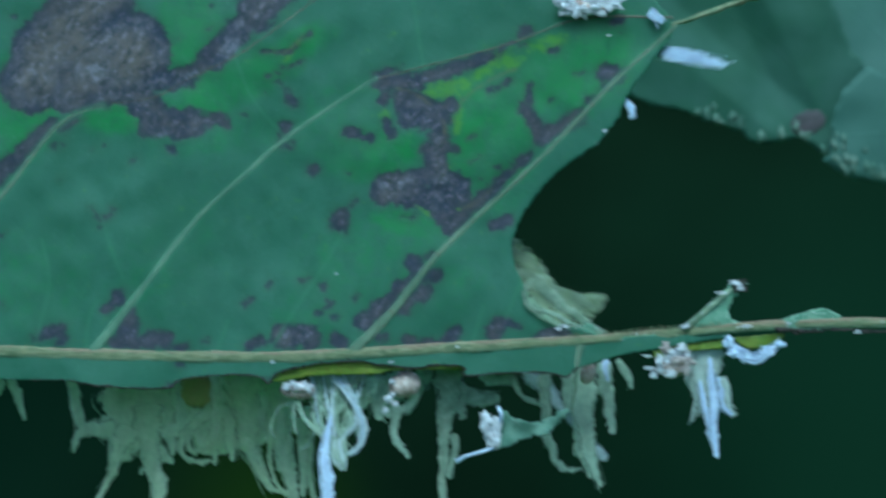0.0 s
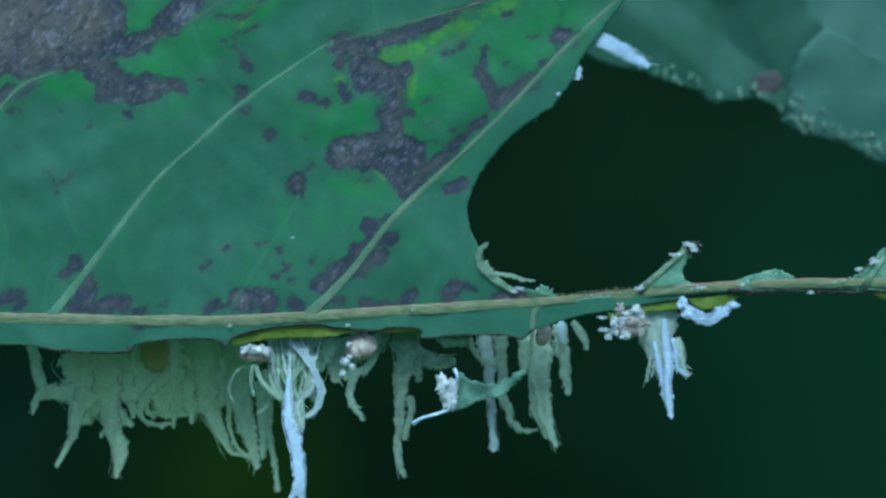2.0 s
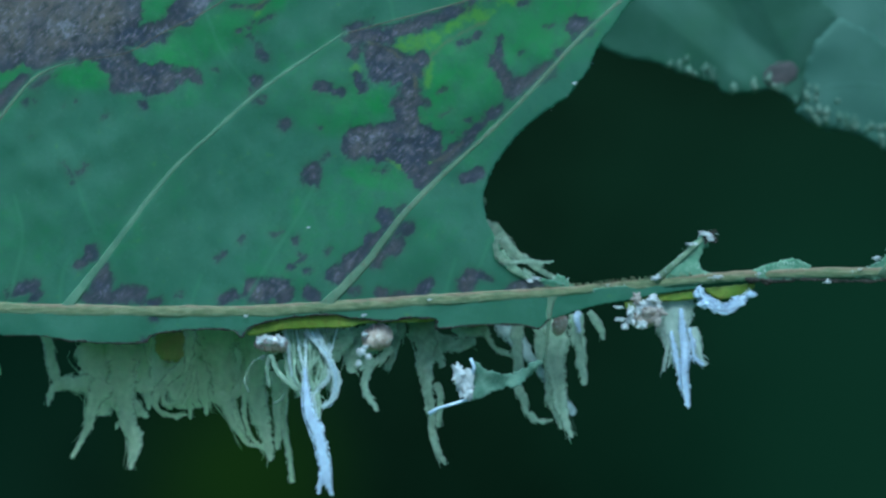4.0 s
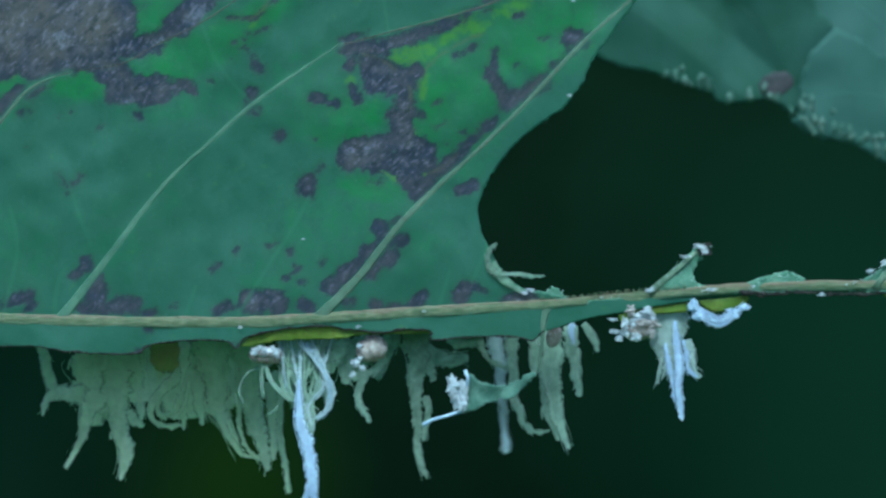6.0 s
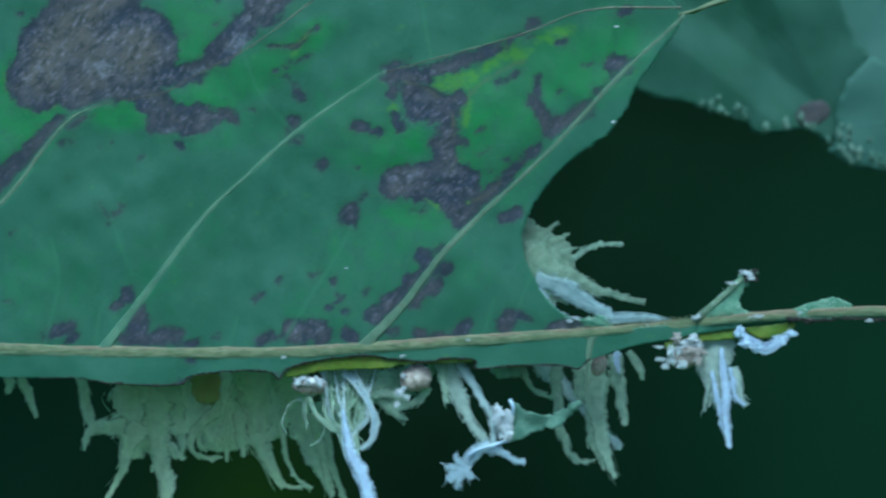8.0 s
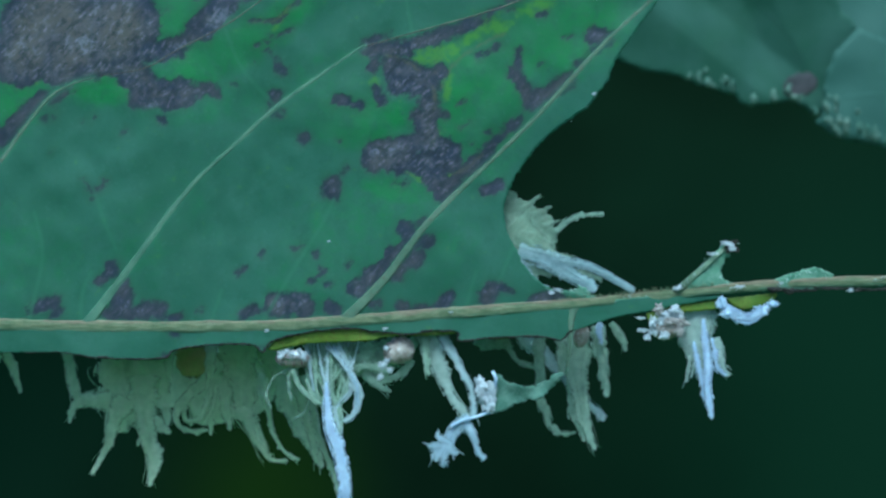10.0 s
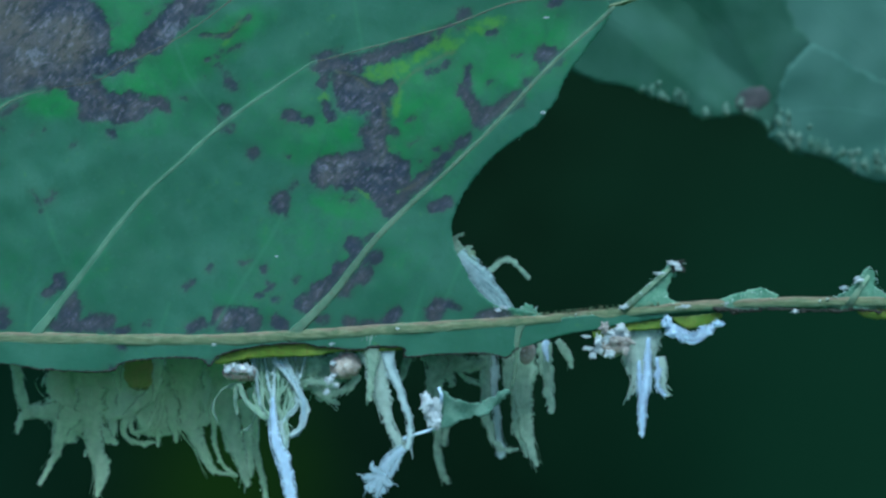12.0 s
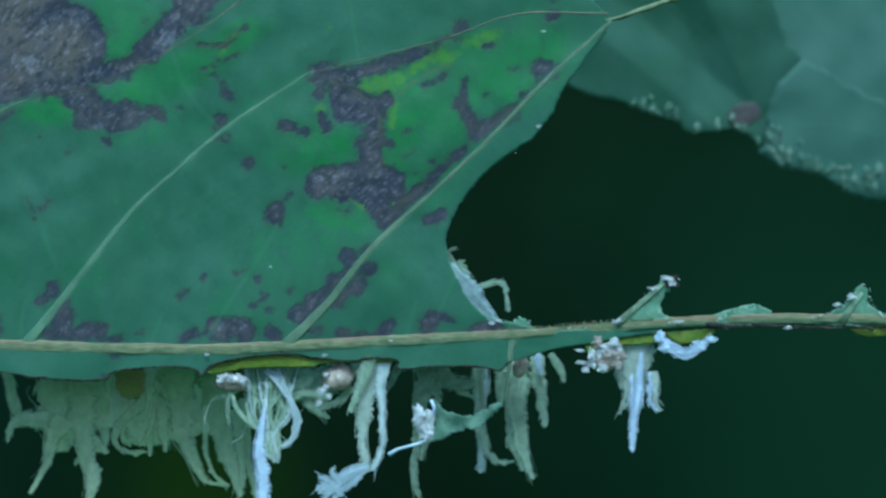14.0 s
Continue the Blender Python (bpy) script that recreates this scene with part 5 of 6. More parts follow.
plume("wax_tail", [(104, 40, 2.6), (106, 40.6, 2.4), (107.4, 42.4, 2.4)], [0.5, 0.4, 0.25], n_edgewalker, 3, 233)
long_whip = plume("long_tail", [(91, 42, 2.6), (95, 41.4, 2.5), (99, 41.4, 2.4), (103, 41.9, 2.2), (106.4, 42.8, 2)], [1.9, 2.1, 1.8, 1.4, 1.05], n_edgewalker, 4, 234, fuzz=0.5, label="long bright tail", mat=SOFTWAX, bend=0.1)
whip_end = plume("tail_end", [(101.6, 41.8, 2.15), (105.4, 42.5, 2.05), (108, 43.2, 1.9), (112, 44.6, 1.7), (116, 46.8, 1.5), (119.6, 49.4, 1.4)], [0.7, 0.95, 0.85, 0.72, 0.66, 0.55], long_whip, 4, 236, origin=(105.4, 42.5, 2.05), fuzz=0.5, mat=SOFTWAX, bend=0.1)

plume("wax_tail", [(93.6, 41.0, 2.2), (96, 41.8, 2.1), (99, 42.7, 2.0), (102.6, 42, 2.0)], [0.9, 0.8, 0.6, 0.5], n_edgewalker, 4, 237, mat=SOFTWAX)
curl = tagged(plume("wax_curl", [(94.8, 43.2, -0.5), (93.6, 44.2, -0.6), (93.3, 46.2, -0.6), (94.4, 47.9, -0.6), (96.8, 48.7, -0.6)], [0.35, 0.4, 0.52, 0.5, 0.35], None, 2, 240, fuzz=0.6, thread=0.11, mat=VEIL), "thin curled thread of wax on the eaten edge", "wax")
curl_tail = plume("tail_end", [(96.4, 48.6, -0.6), (98.6, 48.1, -0.6), (101, 48.0, -0.6), (103.6, 47.6, -0.6)], [0.38, 0.3, 0.27, 0.22], curl, 2, 241, fuzz=0.4, mat=GAUZE, bend=0.1)
plume("wax_film", [(94, 46.8, -0.4), (96, 49, -0.4), (98, 50.6, -0.4), (99.8, 51.4, -0.4)], [1.1, 1.0, 0.6, 0.3], curl, 2, 242, fuzz=0.6, mat=FILM)
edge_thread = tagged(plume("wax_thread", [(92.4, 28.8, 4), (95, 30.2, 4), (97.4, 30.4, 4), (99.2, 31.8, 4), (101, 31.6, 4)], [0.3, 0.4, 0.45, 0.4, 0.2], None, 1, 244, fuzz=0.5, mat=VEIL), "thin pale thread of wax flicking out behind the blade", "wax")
swinger = nymph((110.5, 10, 1.5), "white tail of a waxy nymph hidden behind the blade's edge")
put("body", body_mesh("body", None, (3.4, 1.8, 1.4), -30, 12), PINK, swinger, (107.4, 8, 2.6))
plume("wax_tail", [(108.6, 9, 2.2), (112, 11, 0.6), (116, 13.2, -0.4), (119.8, 15.4, -0.8)], [1.2, 1.35, 1.3, 0.6], swinger, 12, 250, fuzz=0.7, mat=WAX)
wisp = tagged(plume("wax_wisp", [(114.4, 4.6, 1.2), (115.2, 6, 0.4), (116, 8.6, 0)], [0.4, 0.75, 0.35], None, 5, 251, mat=WAX), "short white wisp of wax at the blade's edge", "wax")

roamer = nymph((104, -5, -1.4), "white waxy nymph walking over the top of the leaf")
for k, (a, b, s) in enumerate(((100, -5.6, 2.6), (102, -4.4, 2.8), (105, -4.8, 3.0), (108, -5.6, 2.4))):
    flake("wax_plate", (a, b, -1.6), roamer, (s * 1.4, s * 0.8), 260 + k, "bluish-white wax plate")
put("body", body_mesh("body", None, (4.4, 1.2, 1.0), -4, 13), PINK, roamer, (104, -5, -1.0))
crumb_top = tagged(plume("wax_crumb", [(114.6, -4.2, -0.8), (116, -3.2, -0.8), (117, -2.2, -0.8)], [0.8, 0.9, 0.7], None, 6, 270, mat=WAX), "small white crumb of wax on the leaf", "wax")

# crumbs of wax stuck on the leaf
crumb_rng = np.random.RandomState(41)
for k, (a, b, s) in enumerate(((130.3, 43.4, 1.5), (127.7, 45.2, 0.9), (121.6, 51.2, 1.0), (131.2, 44.2, 0.9), (132.4, 51.0, 0.8), (69.8, 58.0, 0.7), (49, 58.2, 0.6), (81.4, 55.2, 0.5), (100.4, 51.3, 0.9),
                              (99.2, 51.8, 0.7), (60, 42.5, 0.35), (107.6, 0, 0.5), (139.8, 50.4, 0.5), (152, 51.8, 0.8), (163.2, 46.2, 1.1), (160.6, 47.6, 1.0), (107, 16.8, 0.6), (115, 56.4, 0.8))):
    c = flake("wax_crumb", (a, b, -0.7), None, (s * (1.1 + 0.5 * crumb_rng.rand()), s * (0.5 + 0.3 * crumb_rng.rand())), 300 + k)
    tagged(c, "tiny crumb of white wax stuck to the leaf", "wax", "crumbs of wax on the leaf")
for k, (a, b, w) in enumerate(((131.6, 43.2, 0.7), (130.2, 43.4, 0.5), (131.9, 44.6, 0.6))):
    tagged(flake("frass", (a, b, -0.6), None, (w * 1.4, w), 334 + k, mat=DARKTONE), "dark crumb of droppings on the scrap's tip", "droppings", "droppings on the scrap")
dark_tip = flake("frass", (131, 43.9, -0.2), None, (1.6, 1.6), 330, mat=DARKTONE)
tagged(dark_tip, "dark crumb of droppings on the scrap's tip", "droppings", "droppings on the scrap")


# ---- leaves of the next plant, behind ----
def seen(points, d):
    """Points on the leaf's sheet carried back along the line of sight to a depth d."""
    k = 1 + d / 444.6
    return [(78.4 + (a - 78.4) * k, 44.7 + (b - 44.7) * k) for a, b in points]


def slope_from(u, v, a, b):
    """How far a point lies to the upper side of the line a-b."""
    dx, dy = b[0] - a[0], b[1] - a[1]
    return ((u - a[0]) * dy - (v - a[1]) * dx) / math.hypot(dx, dy)


def far_leaf(points, n, d, wave, seed, label, mat, ribs=()):
    thing = tagged(new("background_leaf"), label, "leaf", "leaves behind")
    loop = spline(seen(points + [points[0]], d), n)
    u0, v0 = loop.min(0) - 1
    u1, v1 = loop.max(0) + 1
    depth = lambda u, v: d + wave(u, v) + 0.35 * bumps(u, v, 18, seed + 1)
    part("blade", sheet("blade", lambda u, v: outside(u, v, loop) + 0.45 * bumps(u, v, 6, seed) + 0.2 * bumps(u, v, 2.5, seed + 2), (u0, u1, v0, v1), 0.8, depth, None, 0.5), mat, thing)
    for line in ribs:
        g = spline(seen(line, d), 20)
        v, f = tube(np.array([pt(a, b, float(depth(np.array([a]), np.array([b]))[0]) + 0.02) for a, b in g]), [0.3, 0.25, 0.15], 6, 0.25, 0.1, 4)
        part("side_vein", mesh_of("side_vein", v, f), mat, thing)
    return thing


def fringe(thing, line, count, seed, d, size, reach=3.2):
    rnd = np.random.RandomState(seed)
    g = spline(seen(line, d), count)
    pieces = []
    for a, b in g:
        if rnd.rand() < 0.25:
            continue
        for k in range(2):
            x, y, l = a + rnd.randn() * 1.0, b - abs(rnd.randn()) * reach + 0.4, size * (0.4 + rnd.rand())
            pieces.append(tube([pt(x, y - l, d), pt(x + 0.4 * rnd.randn(), y, d - 0.6), pt(x + 0.6 * rnd.randn(), y + l * 0.6, d)], [0.3, 0.35 + 0.4 * rnd.rand(), 0.2], 6, 1, 0.2, k))
    tagged(part("wax_fringe", mesh_of("wax_fringe", *joined(pieces)), FRINGE, thing, "pale wax tufts along the margin"), kind="stuff")


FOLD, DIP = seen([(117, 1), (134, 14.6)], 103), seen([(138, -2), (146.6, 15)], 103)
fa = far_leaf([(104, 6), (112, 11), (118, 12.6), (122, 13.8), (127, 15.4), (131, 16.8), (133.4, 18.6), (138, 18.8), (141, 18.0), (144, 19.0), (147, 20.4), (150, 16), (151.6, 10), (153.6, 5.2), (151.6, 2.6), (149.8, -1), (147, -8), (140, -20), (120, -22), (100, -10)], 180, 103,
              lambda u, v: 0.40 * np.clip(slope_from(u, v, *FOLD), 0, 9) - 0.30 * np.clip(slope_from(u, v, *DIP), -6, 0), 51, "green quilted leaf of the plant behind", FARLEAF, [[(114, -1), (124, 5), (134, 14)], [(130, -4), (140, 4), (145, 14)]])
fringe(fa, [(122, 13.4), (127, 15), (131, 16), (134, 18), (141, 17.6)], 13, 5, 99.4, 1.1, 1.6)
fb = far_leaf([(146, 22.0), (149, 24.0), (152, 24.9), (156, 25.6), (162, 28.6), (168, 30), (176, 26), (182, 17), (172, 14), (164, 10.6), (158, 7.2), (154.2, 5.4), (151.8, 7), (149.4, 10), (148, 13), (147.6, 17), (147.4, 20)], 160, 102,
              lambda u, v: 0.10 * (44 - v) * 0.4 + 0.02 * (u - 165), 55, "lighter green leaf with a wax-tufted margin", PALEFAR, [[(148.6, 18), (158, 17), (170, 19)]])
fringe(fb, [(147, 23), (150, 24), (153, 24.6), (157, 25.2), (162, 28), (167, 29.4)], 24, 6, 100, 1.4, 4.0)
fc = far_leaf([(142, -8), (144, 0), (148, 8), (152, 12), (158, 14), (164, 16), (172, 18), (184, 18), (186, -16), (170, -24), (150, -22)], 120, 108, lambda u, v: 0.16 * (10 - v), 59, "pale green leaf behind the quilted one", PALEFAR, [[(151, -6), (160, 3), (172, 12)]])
spot = part("crust_spot", body_mesh("crust_spot", None, (3.6, 2.7, 0.35), 20, 40, 3), MAUVE)
spot.location = pt(*seen([(143.2, 15.4)], 100.4)[0], 100.4)
tagged(spot, "mauve-brown crust on the leaf behind", "crust")
chip = flake("wax_crumb", (*seen([(142.8, 17.6)], 99)[0], 99), None, (1.8, 1.2), 341, mat=FRINGE)
tagged(chip, "pale crumb of wax beside the mauve crust", "wax", "crumbs of wax on the leaf")


# ---- what moves ----
def turn_rows(ob, rows):
    """Rows of (seconds, degrees): the part swings about its root across the view."""
    x, y, z = ob.location
    return [(t, pose(x, y, z, 0, a, 0)) for t, a in rows]


def shift_rows(ob, rows):
    """Rows of (seconds, right, down, behind in mm, degrees, and degrees lifted out of the view if any)."""
    x, y, z = ob.location
    return [(t, pose(x + a / 1000, y + d / 1000, z - b / 1000, -sum(lift), g, 0)) for t, a, b, d, g, *lift in rows]


def sway(ob, size, seed):
    rnd = random.Random(seed)
    rows, t = [], 0.0
    while t < 14.0:
        rows.append((t, size * (rnd.random() * 2 - 1)))
        t = round(t + 0.5 + 0.5 * rnd.randint(0, 2), 1)
    walk(ob, turn_rows(ob, rows + [(14.0, size * (rnd.random() * 2 - 1))]))


def motions():
    x, y, z = bright_tail.location
    walk(bright_tail, [(t, pose(x, y, z, -tip, a, 0)) for t, a, tip in (
        (0, 17, 0), (0.5, 12, 0), (1.0, 12, 0), (1.5, 8, 0), (2, 8, 0), (2.5, 5, 0), (3, 0, 0), (3.5, 0, 0), (3.7, 1, 0), (5.8, 6, 0), (6.5, 8, 0), (7, 8, 0), (7.5, 3, 0), (8, -2, 0), (8.2, -6, 0), (10.3, 5, 0), (10.5, 2, 0), (11, 2, 0),
        (11.3, 4, 0), (11.5, 14, 10), (11.7, 46, 48), (11.9, 8, 10), (12, 4, 0), (12.3, 17, 10), (12.5, 13, 0), (12.7, 20, 20), (12.9, 34, 46), (13.0, 52, 54), (13.1, 50, 54), (13.3, 26, 10), (13.5, 42, 46), (13.6, 14, 10), (13.8, 18, 0), (14, 15, 0))])
    walk(n_thin, shift_rows(n_thin, [(0, 0, 0, 0, 19), (1, 0, 0, 0, 18), (2, 0, 0, 0, 20), (2.5, 0, 0, 0, 20), (2.8, 0, 0, 0, 8), (3, 0, 0, 0, 0), (3.5, 0, 0, 0, 12), (3.7, 0, 0, 0, 10), (5.8, 0, 0, 0, 12), (6.1, 0, 0, 0, 18), (6.5, 0, 0, 0, 30),
                                     (6.8, 0, 0, 0, 20), (7.0, 0, 0, 0, 15), (7.1, 1, 0, 0, -10), (7.2, 2, -1, 1, -36), (7.3, 2, -6, 2, -75), (7.5, 0, -10, 3, -118), (8.2, 0, -12, 3, -125), (9.5, 0, -12, 3, -125), (11.4, 0, -11, 3, -122), (11.6, 3, -6, 2, -62),
                                     (11.8, 7, -3, 0, -14), (12.0, 8, -2, 0, 14), (12.5, 8.4, -2, 0, 22), (12.8, 8.4, -2, 0, 24, -14), (13.0, 8.4, -2, 0, 30, -38), (13.1, 8.4, -2, 0, 32, -40), (13.3, 8.2, -2, 0, 20, -10), (13.5, 8, -2, 0, 16), (14, 8, -2, 0, 22)]))
    walk(n_fork, shift_rows(n_fork, [(0, 0, -26, 4, 0), (6.9, 0, -26, 4, 0), (7.1, 0, -18, 3, 0), (7.3, 0, -2, 2, -2), (7.5, 0, 0, 2, -2), (8.2, 0, 0, 0, 0), (11.4, 0, 0, 0, 0), (11.8, 0.2, 1, -2, 0), (12.2, 0.2, 2.2, -2, 0), (14, 0.2, 2.4, -2, 0)]))
    walk(upper_tail, turn_rows(upper_tail, [(0, 0), (7.2, 0), (7.5, -4), (8.0, 0), (10.3, 2), (11, 0), (11.3, 0), (11.5, -2), (11.7, 26), (12, 10), (12.3, 27), (12.5, 26), (13.1, 28), (14, 27)]))
    walk(lower_tail, turn_rows(lower_tail, [(0, 0), (7.2, 0), (7.5, -14), (7.8, 20), (8.0, 10), (8.2, 0), (10.3, 0), (11, 0), (11.3, 2), (11.5, 38), (11.7, 26), (12, -8), (12.3, 7), (12.5, -6), (12.7, 6), (12.9, 19), (13, 30), (13.1, 30), (13.3, 17), (13.5, 20),
                                            (13.6, 12), (13.8, 2), (14, 0)]))
    walk(tail_fork, turn_rows(tail_fork, [(0, 0), (7.2, 0), (7.5, 4), (8.2, 2), (10.3, 44), (10.5, 16), (10.6, 6), (11, 0), (11.3, 44), (11.5, 118), (11.7, 120), (12, 82), (12.3, 94), (12.5, 82), (12.7, 94), (12.9, 108), (13, 118), (13.1, 118), (13.3, 104),
                                          (13.5, 84), (13.6, 94), (13.8, 78), (14, 86)]))
    walk(n_swing, shift_rows(n_swing, [(t, u, -2 if t > 11.9 else 0, 0, a, -48 if 12.9 < t < 13.2 else 0) for t, u, a in ((0, 0, -40), (0.5, 0, -20), (1, 0, -1), (2, 0, -3), (2.5, 0, -7), (2.8, 0, -26), (3, 0, -40), (3.7, 0, -38), (5.8, 0, -30), (6.0, 0, -4), (6.2, 0, 6), (6.5, 0, 16), (6.7, 0, -6), (7, 0, -38),
                                                               (7.2, 5, -56), (7.4, 0, -44), (8.2, 0, -42), (10.3, 0, -42), (11.4, 0, -42), (11.8, 0, -54), (12, 3, -6), (12.5, 3.5, 2), (12.8, 3.5, 4), (13.0, 3.5, 8), (13.1, 3.5, 8), (13.3, 3.5, 3), (14, 3.5, 1))]))
    walk(n_edgewalker, shift_rows(n_edgewalker, [(0, 0, 4.8, 3, 33), (0.1, -4, 4.5, 3, 34), (0.2, -14, 1, 5, 26), (0.5, -30, 0, 7, 15), (3.0, -30, 0, 7, 15), (3.2, -14, -1, 5, 22), (3.4, -1, 4.5, 3, 28), (3.5, -0.5, 5.0, 3, 31), (3.6, -4, 5.6, 3, 34), (3.7, -3, 6.0, 3, 32),
                                                 (4.6, -12, -2, 7, 28), (5.8, -30, 0, 7, 15), (6.9, -28, 0, 7, 12), (7.1, -8, 1, 5, 14), (7.3, 0, 1, 3, 4), (7.5, 0, 0, 3, 0), (7.7, 0.3, 2.5, 2, 20), (7.9, 0.8, 4.2, 1, 34), (8.2, 0.8, 4.4, 0, 35),
                                                 (10.3, 0.8, 4.5, 0, 35), (11.0, 0.8, 4.3, 0, 35), (11.2, 0.6, 4.2, 0, 33), (11.4, 0.3, 3.0, 0, 26), (11.5, 0, 3.5, 0, 24), (11.6, -0.5, 3.5, 0, 26), (11.8, -2, 6.0, 0, 42), (12.0, -2.2, 7.2, 0, 45),
                                                 (14.0, -2.6, 7.4, 0, 46)]))
    walk(long_whip, shift_rows(long_whip, [(0, -12, -2, 1, 0), (3.7, -12, -2, 1, 0), (7.0, -10, -1, 1, 0), (7.3, 0, 3, 0, 4), (7.5, 0, 0, 0, 0), (7.7, 0, 0, 0, -20), (7.9, 1.6, -1.6, 0, -10), (8.2, 1.6, -2.4, 0, -10), (11.0, 1.6, -2.5, 0, -10),
                                           (11.2, 1.5, -2, 0, -9), (11.4, 1, -1, 0, -2), (11.5, 0, 0, 0, 1), (11.6, -1, -1, 0, 0), (11.8, -1, -6.4, 0, 4), (12.0, -1, -7.0, 0, 4), (14.0, -1.4, -7.0, 0, 5)]))
    walk(whip_end, shift_rows(whip_end, [(0, -9, -1, 0.4, -10), (7.0, -6, -1, 0.2, -6), (7.3, 0, 0, 0, -8), (7.5, 0, 0, 0, 0), (7.7, 0, 0, 0, -4), (7.9, 1, -0.3, 0, -38), (8.2, 2, -0.4, 0, -38), (10.3, -9, -1.5, 0.4, -30), (10.5, -9, -1.5, 0.4, -30),
                                         (10.6, 0, 0, 0, -42), (10.8, -4, -1.5, 0.4, -34), (11.0, 3.4, -0.9, 0, -38), (11.2, 1.5, -0.8, 0, -38), (11.4, -2.5, 0, 0, -40), (11.5, -10, -1, 0.4, -24), (14, -10, -1, 0.4, -20)]))
    walk(fan_top, shift_rows(fan_top, [(t, -9 if t < 7 else 0, 2 if t < 7 else 0, 1 if t < 7 else 0, a) for t, a in ((0, 70), (3.7, 70), (6.9, 30), (7.2, 4), (7.5, 0), (7.7, -18), (7.9, -32), (8.2, -42), (11.0, -42), (11.2, -35), (11.4, -22), (11.6, -24), (11.7, -41), (11.8, -51), (12, -51), (12.5, -37), (12.9, -37), (13.1, -46), (13.3, -18), (13.6, -18), (14, -28))]))
    walk(veil, shift_rows(veil, [(0, -9, 2, 1, 0), (6.9, -9, 2, 1, 0), (7.2, -1, 0, 0, 0), (7.4, 0, 0, 0, 0), (7.6, 0, 0, 0, 0), (7.9, -0.9, 0.3, 0, 0), (11.6, -0.9, 0.3, 0, 0), (11.8, -3, 2.5, 0, 0), (14, -3, 2.5, 0, 0)]))
    walk(fan_veil, shift_rows(fan_veil, [(0, -9, 2, 1, 0), (6.9, -9, 2, 1, 0), (7.2, -1, 0, 0, 0), (7.4, 0, 0, 0, 0), (7.6, 0, 0, 0, 0), (7.9, -1.8, 0.4, 0, 0), (11.6, -1.8, 0.4, 0, 0), (11.8, -3, 2, 0, 0), (14, -3, 2, 0, 0)]))
    walk(fan_tip, turn_rows(fan_tip, [(0, 5), (7.5, 5), (8, 20), (10.3, 22), (11.2, 22), (11.4, 10), (11.6, 20), (11.7, 60), (11.8, 66), (12, 70), (12.5, 73), (12.9, 55), (13.1, 62), (13.3, 76), (14, 82)]))
    walk(flap, [(t, Matrix.Translation((flap.location.x - a, flap.location.y + b, flap.location.z))) for t, a, b in ((0, 0, 0), (0.1, 0.004, 0.001), (0.3, 0.014, 0.003), (3.2, 0.014, 0.003), (3.4, 0.002, 0), (3.5, 0.001, 0), (3.6, 0.005, 0.001), (3.9, 0.014, 0.003), (14, 0.014, 0.003))])
    walk(fan_mid, shift_rows(fan_mid, [(t, a, 0, 0, g) for t, a, g in ((0, -4, -3), (3.7, -3, -2), (5.0, -6, 4), (7.0, 0, 4), (7.5, 0, 0), (7.7, 0, -20), (7.9, 0, -34), (8.0, -2, -24), (8.2, -1, -23), (10.3, -6, -12), (10.5, -6, -12), (10.6, 0, -38), (10.8, -6, -12), (11.0, -5, -12),
                                                                  (11.2, 0, -42), (11.4, 0, -60), (11.5, 0, -72), (11.6, 0, -39), (11.8, -9, 0), (14, -9, 0))]))
    walk(edge_thread, shift_rows(edge_thread, [(0, -12, -2, 0, 0), (0.1, -4, -4, 0, -10), (0.2, 3.6, -4.4, 0, -14), (0.3, 3, -3.4, 0, 10), (0.4, 1.7, -1.8, 0, 34), (0.6, -10, 0, 0, 30), (2.6, -10, 0, 0, 30), (2.8, -0.7, 1.3, 0, 27), (3.0, 0, 0, 0, 0),
                                               (3.2, 1.2, -1.6, 0, -22), (3.4, -12, -2, 0, -10), (14, -12, -2, 0, -10)]))
    walk(swinger, shift_rows(swinger, [(0, 7.4, -7.4, 0, -16), (0.2, 3, -4, 0, 10), (0.4, 5.4, -4.2, 0, 2), (0.6, 0.6, 0.4, 0, 36), (0.8, -1.6, -0.6, 0, 34), (1.0, 2, -1.8, 0, 22), (1.2, 2.6, -3.0, 0, 8), (1.5, 4.6, -5.4, 0, -8),
                                       (1.8, 6, -5.4, 0, 0), (2.0, 3.4, -3.6, 0, 1), (2.3, -4.2, 1.2, 0, 16), (2.5, 2.8, -2.8, 0, 0), (2.8, 1, -1.8, 0, -4), (3.0, 0, 0, 0, 0), (3.3, -1.4, 0.4, 0, 4), (3.5, -4.2, 1.4, 1, 10), (3.7, -7, -1, 3, 10),
                                       (5.0, -13, -6, 3, 6), (5.8, -14, -6, 3, 6), (14.0, -14, -6, 3, 6)]))
    walk(wisp, shift_rows(wisp, [(0, -4, 6, 0, 0), (0.5, -6, 5, 0, 0), (1.5, -5.4, 6.6, 0, 0), (2.0, -5, 5.6, 0, 6), (2.5, -5, 5, 0, 0), (2.8, -0.4, 0, 0, 0), (3.0, 0, 0, 0, 0), (3.7, -2, -1, 2, 0), (5.8, -7, -3, 3, 0), (14, -7, -3, 3, 0)]))
    walk(roamer, shift_rows(roamer, [(0, 0, 0, 0, 0), (1, 0, 0, 0, 0), (2, 1, -1, 0, 3), (3.3, -2, 0, 0, 2), (5.8, -8, -8, 0, 20), (8.2, -14, -14, 0, 30), (10.3, -18, -18, 0, 30), (14, -20, -20, 0, 30)]))
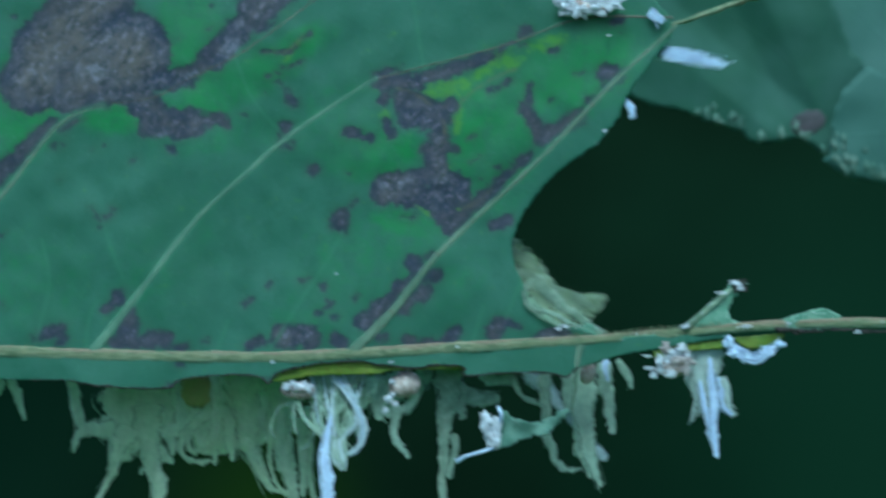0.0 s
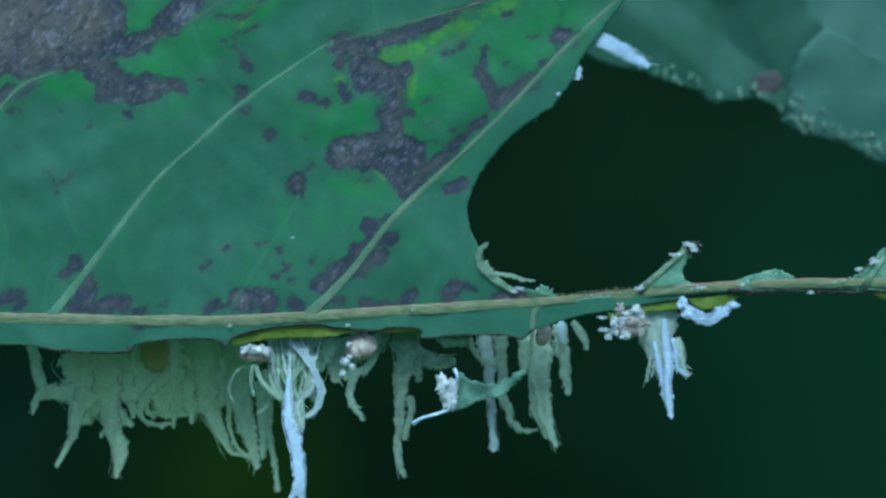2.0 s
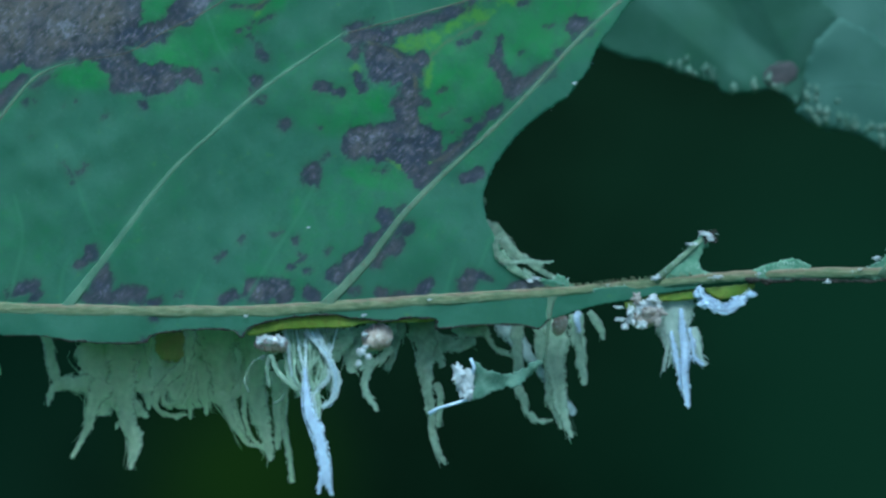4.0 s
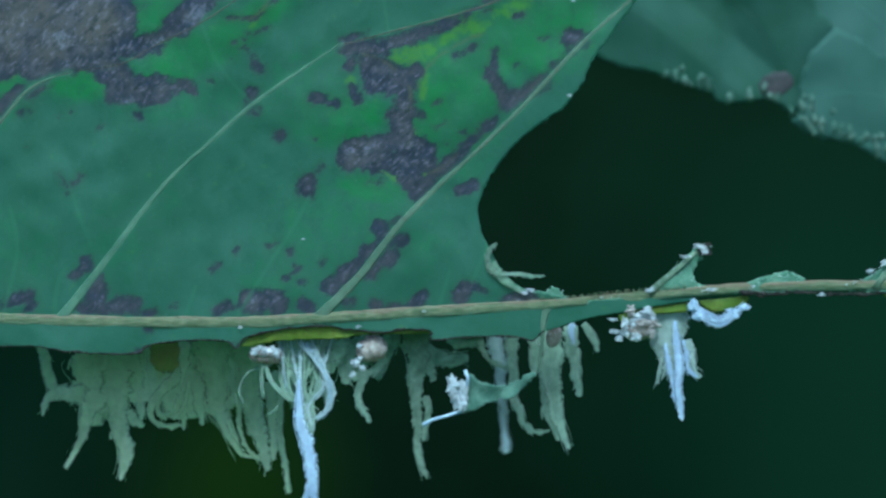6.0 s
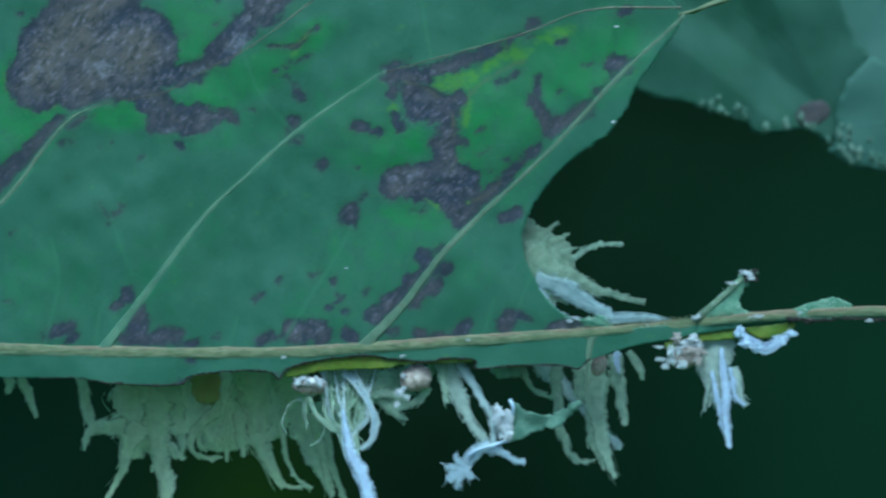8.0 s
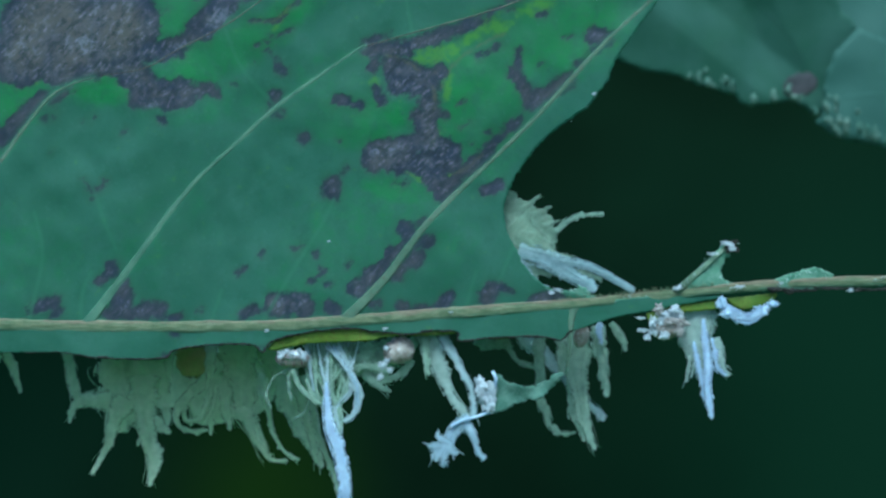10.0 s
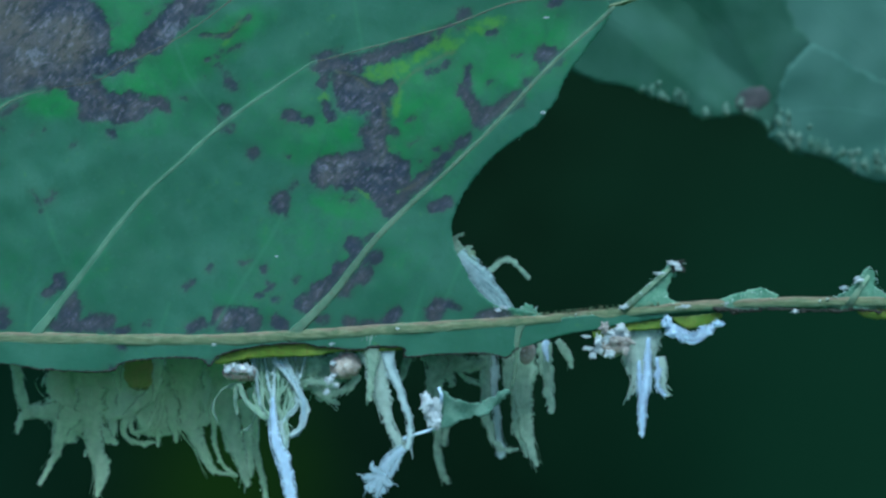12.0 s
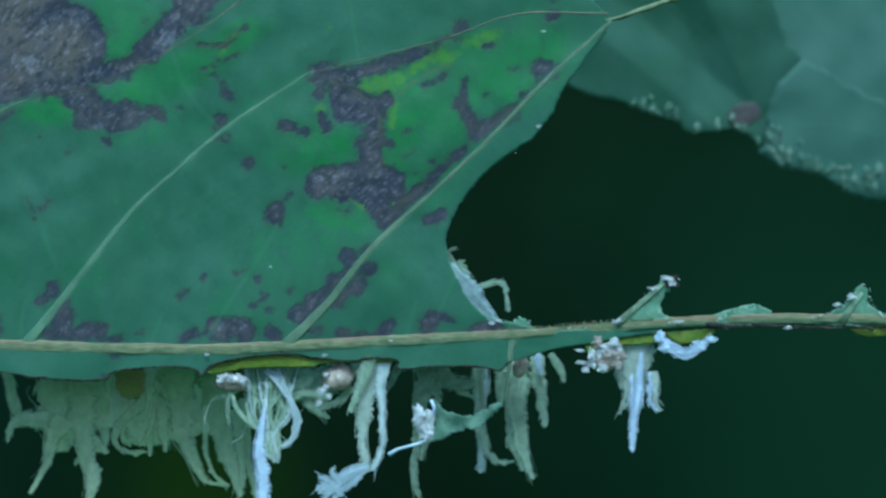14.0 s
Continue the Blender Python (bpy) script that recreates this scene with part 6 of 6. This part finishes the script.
    walk(crumb_top, shift_rows(crumb_top, [(0, 0, 0, 0, 0), (1, 0, 0, 0, 0), (3.7, 0, -3, 0, 10), (5.8, -3, -9, 0, 20), (14, -6, -14, 0, 20)]))
    walk(curl, shift_rows(curl, [(0, 0, 0, 0, 0), (0.5, -0.2, 0, 0, 4), (1.5, -0.2, 0.2, 0, 4), (2.5, 0, 0, 0, 2), (3, 0, 0, 0, 0), (3.7, 0, 0, 0, 2), (5.8, 0, 0, 0, 2), (6.5, -2.2, -0.3, 0, 10), (7, 0, 0, 0, 4), (7.2, -1, 0, 0, 0), (7.4, -5, -2, 2.4, 0), (8.2, -6, -2, 2.4, 10), (14, -6, -2, 2.4, 12)]))
    walk(curl_tail, turn_rows(curl_tail, [(0, 30), (0.4, 40), (1, 40), (1.5, 24), (2, 14), (2.5, 6), (3, 0), (3.7, 4), (5.8, 4), (6.5, 14), (7, 4), (7.4, 30), (14, 30)]))
    walk(right_fork, turn_rows(right_fork, [(0, 30), (3, 34), (5.8, 30), (7, 26), (7.5, 0), (8.2, 0), (11, 0), (12.5, -4), (14, 0)]))
    walk(pink_tails[0], turn_rows(pink_tails[0], [(0, -4), (3, 0), (6.5, 3), (7, 0), (7.2, 40), (7.5, 82), (8.2, 88), (11.4, 86), (14, 84)]))
    turned = ((0, 1), (1, -1), (2, 0), (3, 0), (3.7, 1), (5.8, 0), (6.5, -1), (7, -3), (7.2, -8), (7.5, -9), (8.2, -11), (10.3, -13), (11, -15), (11.3, -14), (11.5, -4), (11.7, 14), (11.9, -2), (12.5, -4), (12.9, 10), (13, 22), (13.1, 22), (13.3, 2), (14, -4))
    for i, ob in enumerate(third_tails):
        walk(ob, turn_rows(ob, [(t, a * (1 - 0.06 * i)) for t, a in turned]))
    for i, ob in enumerate(left_tails + second_tails + edge_tails):
        sway(ob, 1.8, i)
    # gusts lift the tails beside the hanging vein
    gusts = ((0, 0, 0), (0.7, 1, 0), (1.5, -1, 0), (2.2, 0.5, 0), (3, 0, 0), (3.7, 1, 0), (5.8, -1, 0), (6.6, 1, 0), (7.4, 0, 0), (8.2, -1, 0), (10.3, 1, 0), (11, 0, 0), (11.4, 1, 0), (11.5, 4, 14), (11.7, 10, 42), (11.9, 3, 12), (12.1, 2, 0), (12.5, 3, 4),
             (12.8, 4, 18), (13, 5, 46), (13.1, 6, 48), (13.3, 3, 12), (13.5, 4, 6), (14, 0, 0))
    for i, k in ((0, 1), (2, 1), (4, 0.5), (7, 0.8)):
        ob = right_tails[i]
        walk(ob, shift_rows(ob, [(t, 0, 0, 0, a * k, -lift * k) for t, a, lift in gusts]))
    leaning = ((0, 0), (3.7, 0), (8.2, 0), (11.4, 0), (11.7, 6), (12, 8), (12.5, 12), (12.8, 11), (13, 20), (13.1, 16), (13.3, 14), (13.5, 11), (14, 9))
    for i, ob in enumerate(white_tails):
        k = 0.5 if i == 0 else 1
        walk(ob, turn_rows(ob, [(t, a * k) for t, a in leaning]))
    for i, ob in enumerate(pink_tails[1:] + veil_tails):
        sway(ob, 1.5, 50 + i)


motions()
